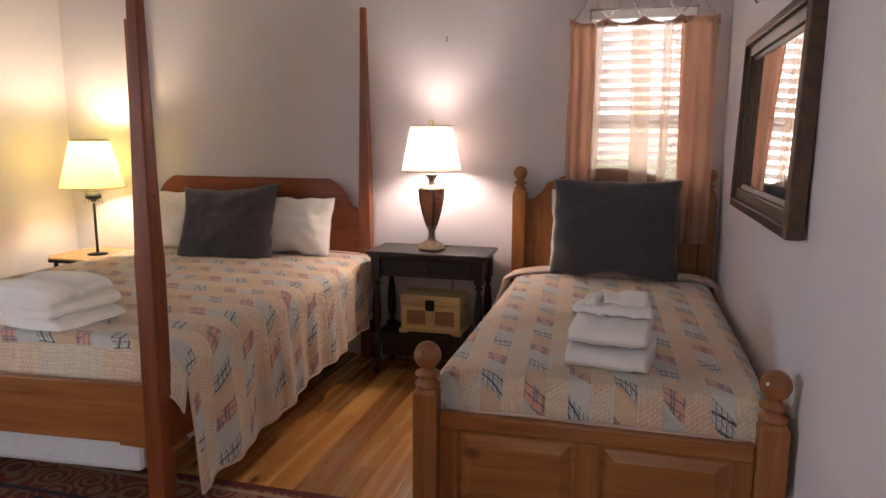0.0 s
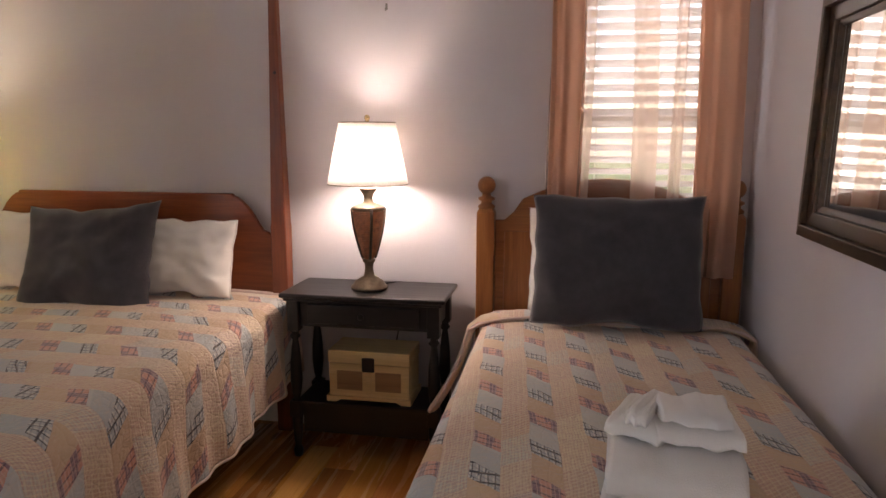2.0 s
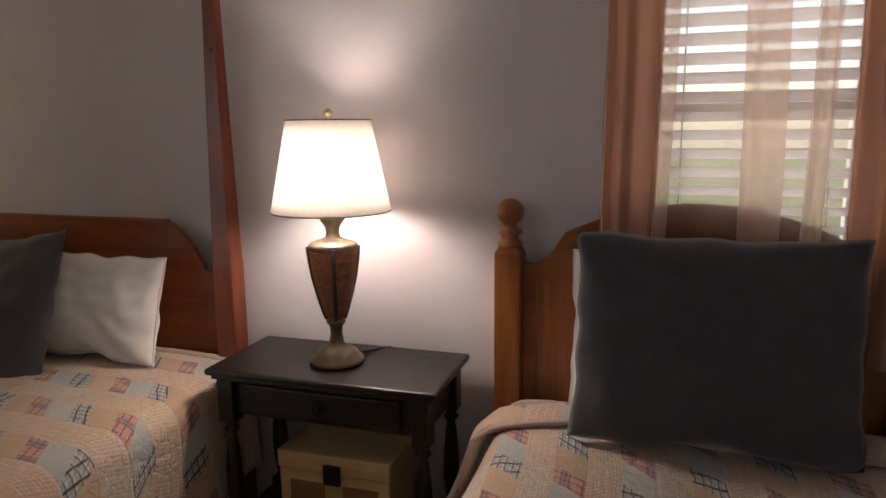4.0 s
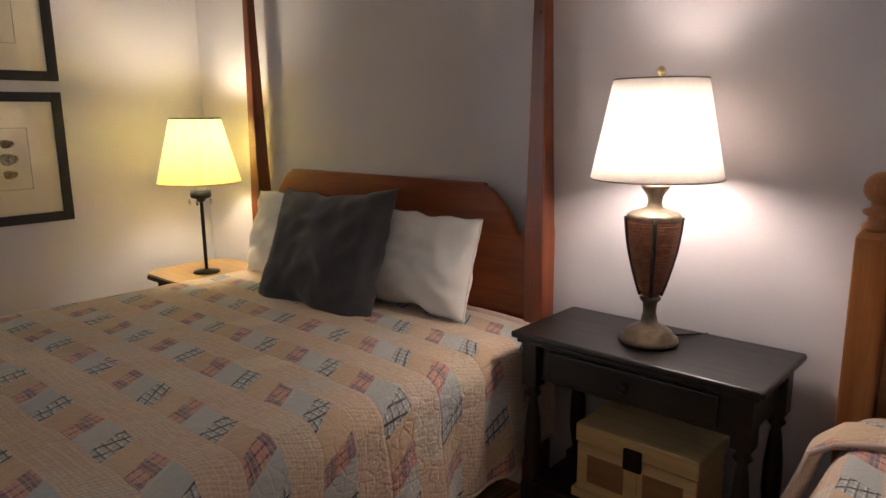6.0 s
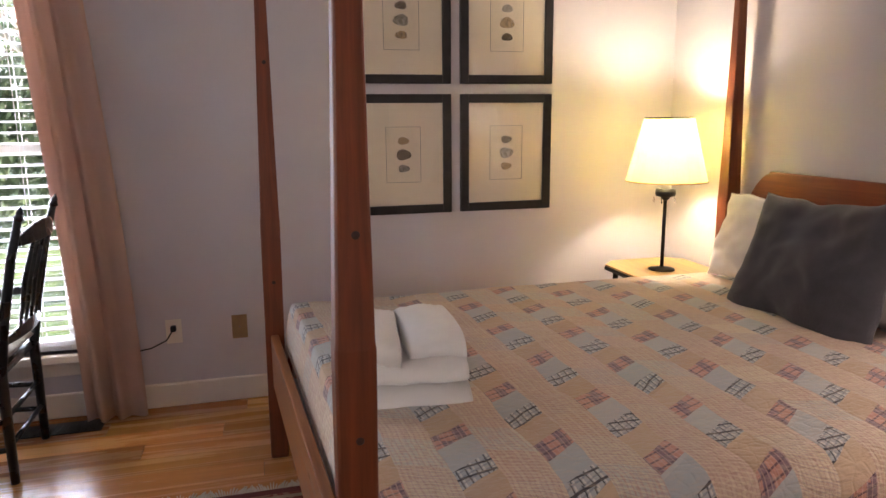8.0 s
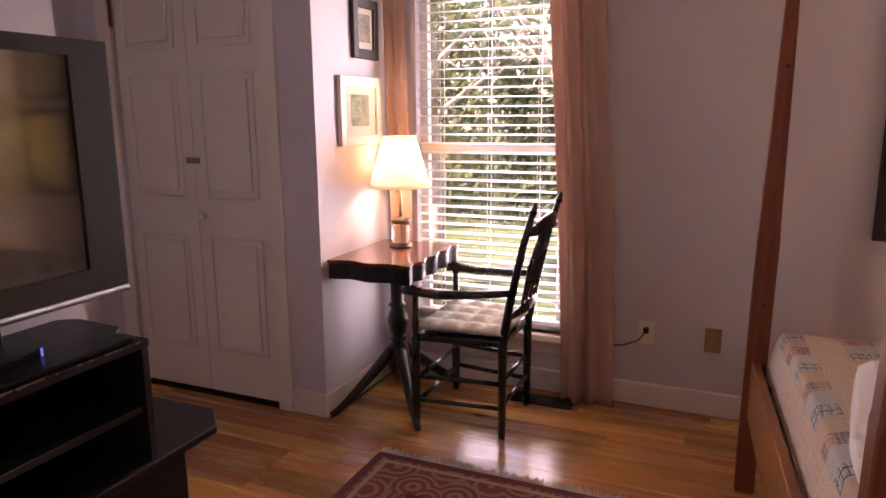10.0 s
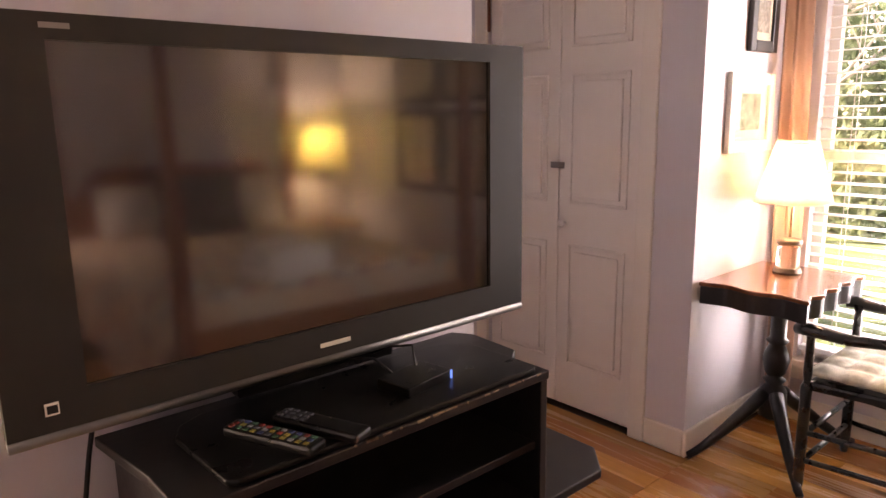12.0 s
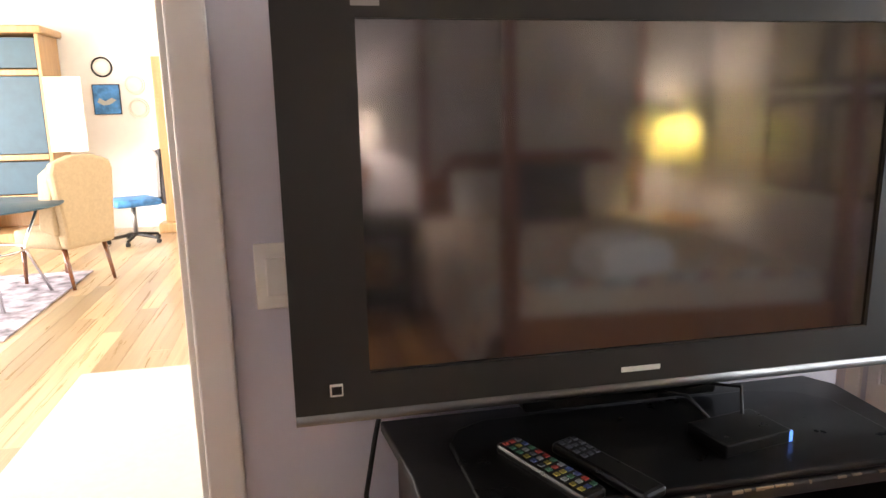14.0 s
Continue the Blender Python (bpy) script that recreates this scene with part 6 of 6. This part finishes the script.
offc = thing("office_chair", pose(0.72, -10.7, 0, 0, 0, -60), "grey and blue office chair on a five-star base", "chair")
part("seat", soft_box(bmesh.new(), -0.24, -0.24, 0.42, 0.24, 0.24, 0.50, 0.03), SKYB, offc, smooth=True)
part("backrest", plate([(-0.20, 0.50), (0.20, 0.50), (0.23, 0.95), (0.12, 1.02), (-0.12, 1.02), (-0.23, 0.95)], 0.05, "xz", -0.25), plain("pale_mesh", (0.45, 0.45, 0.46), 0.8), offc, bevel=0.015)
part("jacket", plate([(-0.23, 0.42), (-0.05, 0.42), (-0.06, 1.00), (-0.20, 1.03)], 0.03, "xz", -0.29), GREYC, offc, "dark cloth over the back", bevel=0.01)
part("column", lathe([(0.025, 0.08), (0.025, 0.42)], 14), SILVER, offc, smooth=True)
for k in range(5):
    a = k * 1.2566
    part("base_arm", tube([(0, 0, 0.10), (0.28 * math.cos(a), 0.28 * math.sin(a), 0.06)], [0.022, 0.016], 8), IRON, offc)
    part("caster", lathe([(0.022, -0.02), (0.026, 0), (0.022, 0.02)], 12), IRON, offc, at=pose(0.28 * math.cos(a), 0.28 * math.sin(a), 0.027, 90, 0, math.degrees(a)))

arm = thing("armoire", pose(2.10, -11.45, 0), "tall honey wood armoire with an open door and a screen inside", "cabinet")
for nm, b in (("side", (-0.50, -0.33, 0.04, -0.46, 0.30, 2.28)), ("side", (0.46, -0.33, 0.04, 0.50, 0.30, 2.28)), ("back", (-0.46, -0.33, 0.04, 0.46, -0.30, 2.28)), ("plinth", (-0.52, -0.33, 0, 0.52, 0.32, 0.10)), ("shelf", (-0.46, -0.30, 0.92, 0.46, 0.30, 0.98)), ("shelf", (-0.46, -0.30, 1.84, 0.46, 0.30, 1.90)), ("shelf", (-0.46, -0.30, 0.50, 0.46, 0.30, 0.53))):
    part(nm, bx(*b), WARMW, arm, bevel=0.006)
part("cornice", bx(-0.56, -0.33, 2.28, 0.56, 0.37, 2.36), WARMW, arm, bevel=0.02)
part("open_door", bx(-0.88, 0.30, 1.00, -0.50, 0.325, 1.82), DOORP, arm, "open white louvred door", bevel=0.004)
for k in range(2):
    part("door_panel", bx(-0.82, 0.325, 1.06 + 0.38 * k, -0.56, 0.332, 1.38 + 0.38 * k), DOORP, arm, bevel=0.004)
for z0, z1 in ((0.99, 1.83), (0.54, 0.90), (1.92, 2.24)):
    part("dark_glass_door", bx(-0.44, 0.24, z0, 0.44, 0.255, z1), TEAL, arm, "blue-grey glass")

pic = thing("wall_picture", pose(1.13, -11.8, 1.40, 0, 0, 180), "square bright blue seaside print in a thin frame", "picture")
part("frame", bx(-0.155, -0.02, 0, 0.155, 0, 0.36), FRAMEB, pic, bevel=0.003)
part("print", bx(-0.145, -0.023, 0.012, 0.145, -0.0195, 0.348), SKYB, pic)
part("print_wave", plate([(-0.11, 0.15), (-0.04, 0.11), (0.03, 0.12), (0.11, 0.17), (0.06, 0.20), (-0.02, 0.16), (-0.08, 0.20)], 0.001, "xz", -0.0242), MATT, pic)
for x, z, mt in ((1.15, 1.96, IRON), (0.80, 1.75, IVORY), (0.78, 1.47, IVORY)):
    pl = thing("wall_plate_ring", pose(x, -11.8, z, 90, 0, 180), "round decorative plate with a coloured rim on the white wall", "wall decoration")
    part("rim", ring(0.11, 0.012, 0.010, 32), mt, pl, smooth=True)
    part("dish", lathe([(0.108, 0.0), (0.108, 0.012), (0.06, 0.008)], 32), TRIM, pl, smooth=True)

scr = thing("folding_screen", pose(0.42, -11.35, 0), "tall narrow honey wood folding screen panel standing by the far door", "screen")
part("screen_frame", bx(-0.09, -0.02, 0.12, 0.09, 0.02, 2.05), WARMW, scr, bevel=0.01)
for k in range(24):
    part("louver", bx(-0.07, 0.02, 0.95 + 0.045 * k, 0.07, 0.028, 0.97 + 0.045 * k), WARMW, scr)
part("screen_foot", bx(-0.16, -0.14, 0, 0.16, 0.14, 0.12), WARMW, scr, bevel=0.02)
fdoor = tagged(new("door_2"), "plain white panelled far door, closed, three metal hinges", "door", kind="structure")
part("door_leaf", bx(-0.70, -11.798, 0.01, 0.18, -11.76, 2.05), DOORP, fdoor, bevel=0.004)
for z in (0.35, 1.05, 1.75):
    part("hinge", bx(0.16, -11.76, z, 0.20, -11.752, z + 0.09), SILVER, fdoor)

# ---------- trees outside ----------


def tree(m, h, spread, seed, label):
    rng = random.Random(seed)
    root = thing("tree", m, label, "tree")
    trunk = bmesh.new()
    tips = []

    def limb(p, d, length, r, depth):
        pts, rr = [p.copy()], [r]
        for k in range(1, 6):
            d = (d + Vector((rng.uniform(-1, 1), rng.uniform(-1, 1), rng.uniform(-0.4, 0.6))) * 0.22).normalized()
            p = p + d * length / 5
            pts.append(p.copy()), rr.append(r * (1 - 0.13 * k))
            if depth and k > 1:
                q = (d + Vector((rng.uniform(-1, 1), rng.uniform(-1, 1), rng.uniform(-0.1, 0.7))) * 0.9).normalized()
                limb(p.copy(), q, length * 0.62, r * 0.5, depth - 1)
            if depth < 2:
                tips.append(p.copy())
        tube(pts, rr, 7, trunk)
    limb(Vector((0, 0, 0)), Vector((0.1, 0.1, 1)).normalized(), h, 0.11, 3)
    part("trunk", trunk, BARK, root, smooth=True)
    verts, faces = [], []
    for t in tips:
        for _ in range(9):
            c = t + Vector((rng.gauss(0, 0.22), rng.gauss(0, 0.22), rng.gauss(0, 0.18)))
            s = rng.uniform(0.03, 0.065)
            a = Vector((rng.uniform(-1, 1), rng.uniform(-1, 1), rng.uniform(-0.6, 0.6))).normalized()
            b = a.orthogonal().normalized()
            b = (b * math.cos(rng.uniform(0, 6)) + a.cross(b) * math.sin(rng.uniform(0, 6))).normalized()
            i = len(verts)
            verts += [c - a * s, c + b * s * 0.5, c + a * s, c - b * s * 0.5]
            faces.append((i, i + 1, i + 2, i + 3))
    me = bpy.data.meshes.new("crown")
    me.from_pydata([tuple(v) for v in verts], [], faces)
    me.materials.append(LEAF)
    crown = new("crown", me)
    crown.parent = root
    tagged(crown, "small green leaves in loose clumps", kind="stuff")
    return root


for k, (x, y, h) in enumerate(((-6.6, -3.4, 2.6), (-7.4, -5.2, 3.0), (-8.2, -2.4, 3.2), (-9.4, -4.2, 3.6), (-7.6, -6.8, 3.2), (-10.5, -7.4, 4.0), (-10.2, -1.6, 4.0))):
    tree(pose(x, y, -0.45), h, 1.2, 20 + k, "leafy garden tree with pale crooked branches outside the window")
hedge = thing("hedge", pose(-12.5, -4.5, -0.45), "tall leafy green hedge across the garden", "hedge")
rh = random.Random(9)
hv, hf = [], []
for k in range(30000):
    yh = rh.uniform(-7.5, 6.5)
    top = 3.5 + 0.9 * math.sin(yh * 1.9) + 0.4 * math.sin(yh * 5.3)
    c = Vector((rh.gauss(0, 0.5), yh, top * rh.random() ** 1.25))
    s = rh.uniform(0.06, 0.13)
    a = Vector((rh.uniform(-1, 1), rh.uniform(-1, 1), rh.uniform(-1, 1))).normalized()
    b = a.orthogonal().normalized()
    i = len(hv)
    hv += [tuple(c - a * s), tuple(c + b * s * 0.6), tuple(c + a * s), tuple(c - b * s * 0.6)]
    hf.append((i, i + 1, i + 2, i + 3))
me = bpy.data.meshes.new("foliage")
me.from_pydata(hv, [], hf)
me.materials.append(LEAF)
fo = new("foliage", me)
fo.parent = hedge
tagged(fo, kind="stuff")
part("hedge_core", bx(-0.25, -6.4, 0, 0.25, 6.4, 1.2), LEAF, hedge)

# ---------- floorboards ----------


def planks(x0, x1, y0, y1, w, length, mat, skip, seed):
    rng = random.Random(seed)
    meshes = {}
    x = x0
    while x < x1 - 0.005:
        ww = min(w, x1 - x)
        y = y0 - rng.uniform(0, length)
        while y < y1:
            ll = length * rng.uniform(0.7, 1.3)
            a, b = max(y, y0), min(y + ll, y1)
            y += ll
            if b - a < 0.02 or skip((x + ww / 2), (a + b) / 2):
                continue
            key = (round(ww, 3), round(b - a, 1))
            if key not in meshes:
                bm = bx(0.0008, 0, -0.012, ww - 0.0008, 1.0, 0.0)
                me = bpy.data.meshes.new("floorboard")
                bmesh.ops.recalc_face_normals(bm, faces=bm.faces)
                bm.to_mesh(me)
                bm.free()
                me.materials.append(mat)
                meshes[key] = me
            ob = new("floorboard", meshes[key])
            ob.location = (x, a + 0.0008, rng.uniform(-0.0006, 0.0))
            ob.scale = (1, b - a - 0.0016, 1)
            ob.parent = FLOOR
        x += w


planks(XW, XE, -3.86, 0.0, 0.130, 1.5, PLANK, lambda x, y: False, 1)
planks(-3.42, -2.2, -5.28, -3.86, 0.108, 1.5, PLANK, lambda x, y: False, 2)
planks(-0.93, -0.08, -3.98, -3.86, 0.108, 1.5, PLANK, lambda x, y: False, 3)
planks(-1.3, 2.6, -11.8, -3.98, 0.127, 1.9, PLANKL, lambda x, y: False, 4)
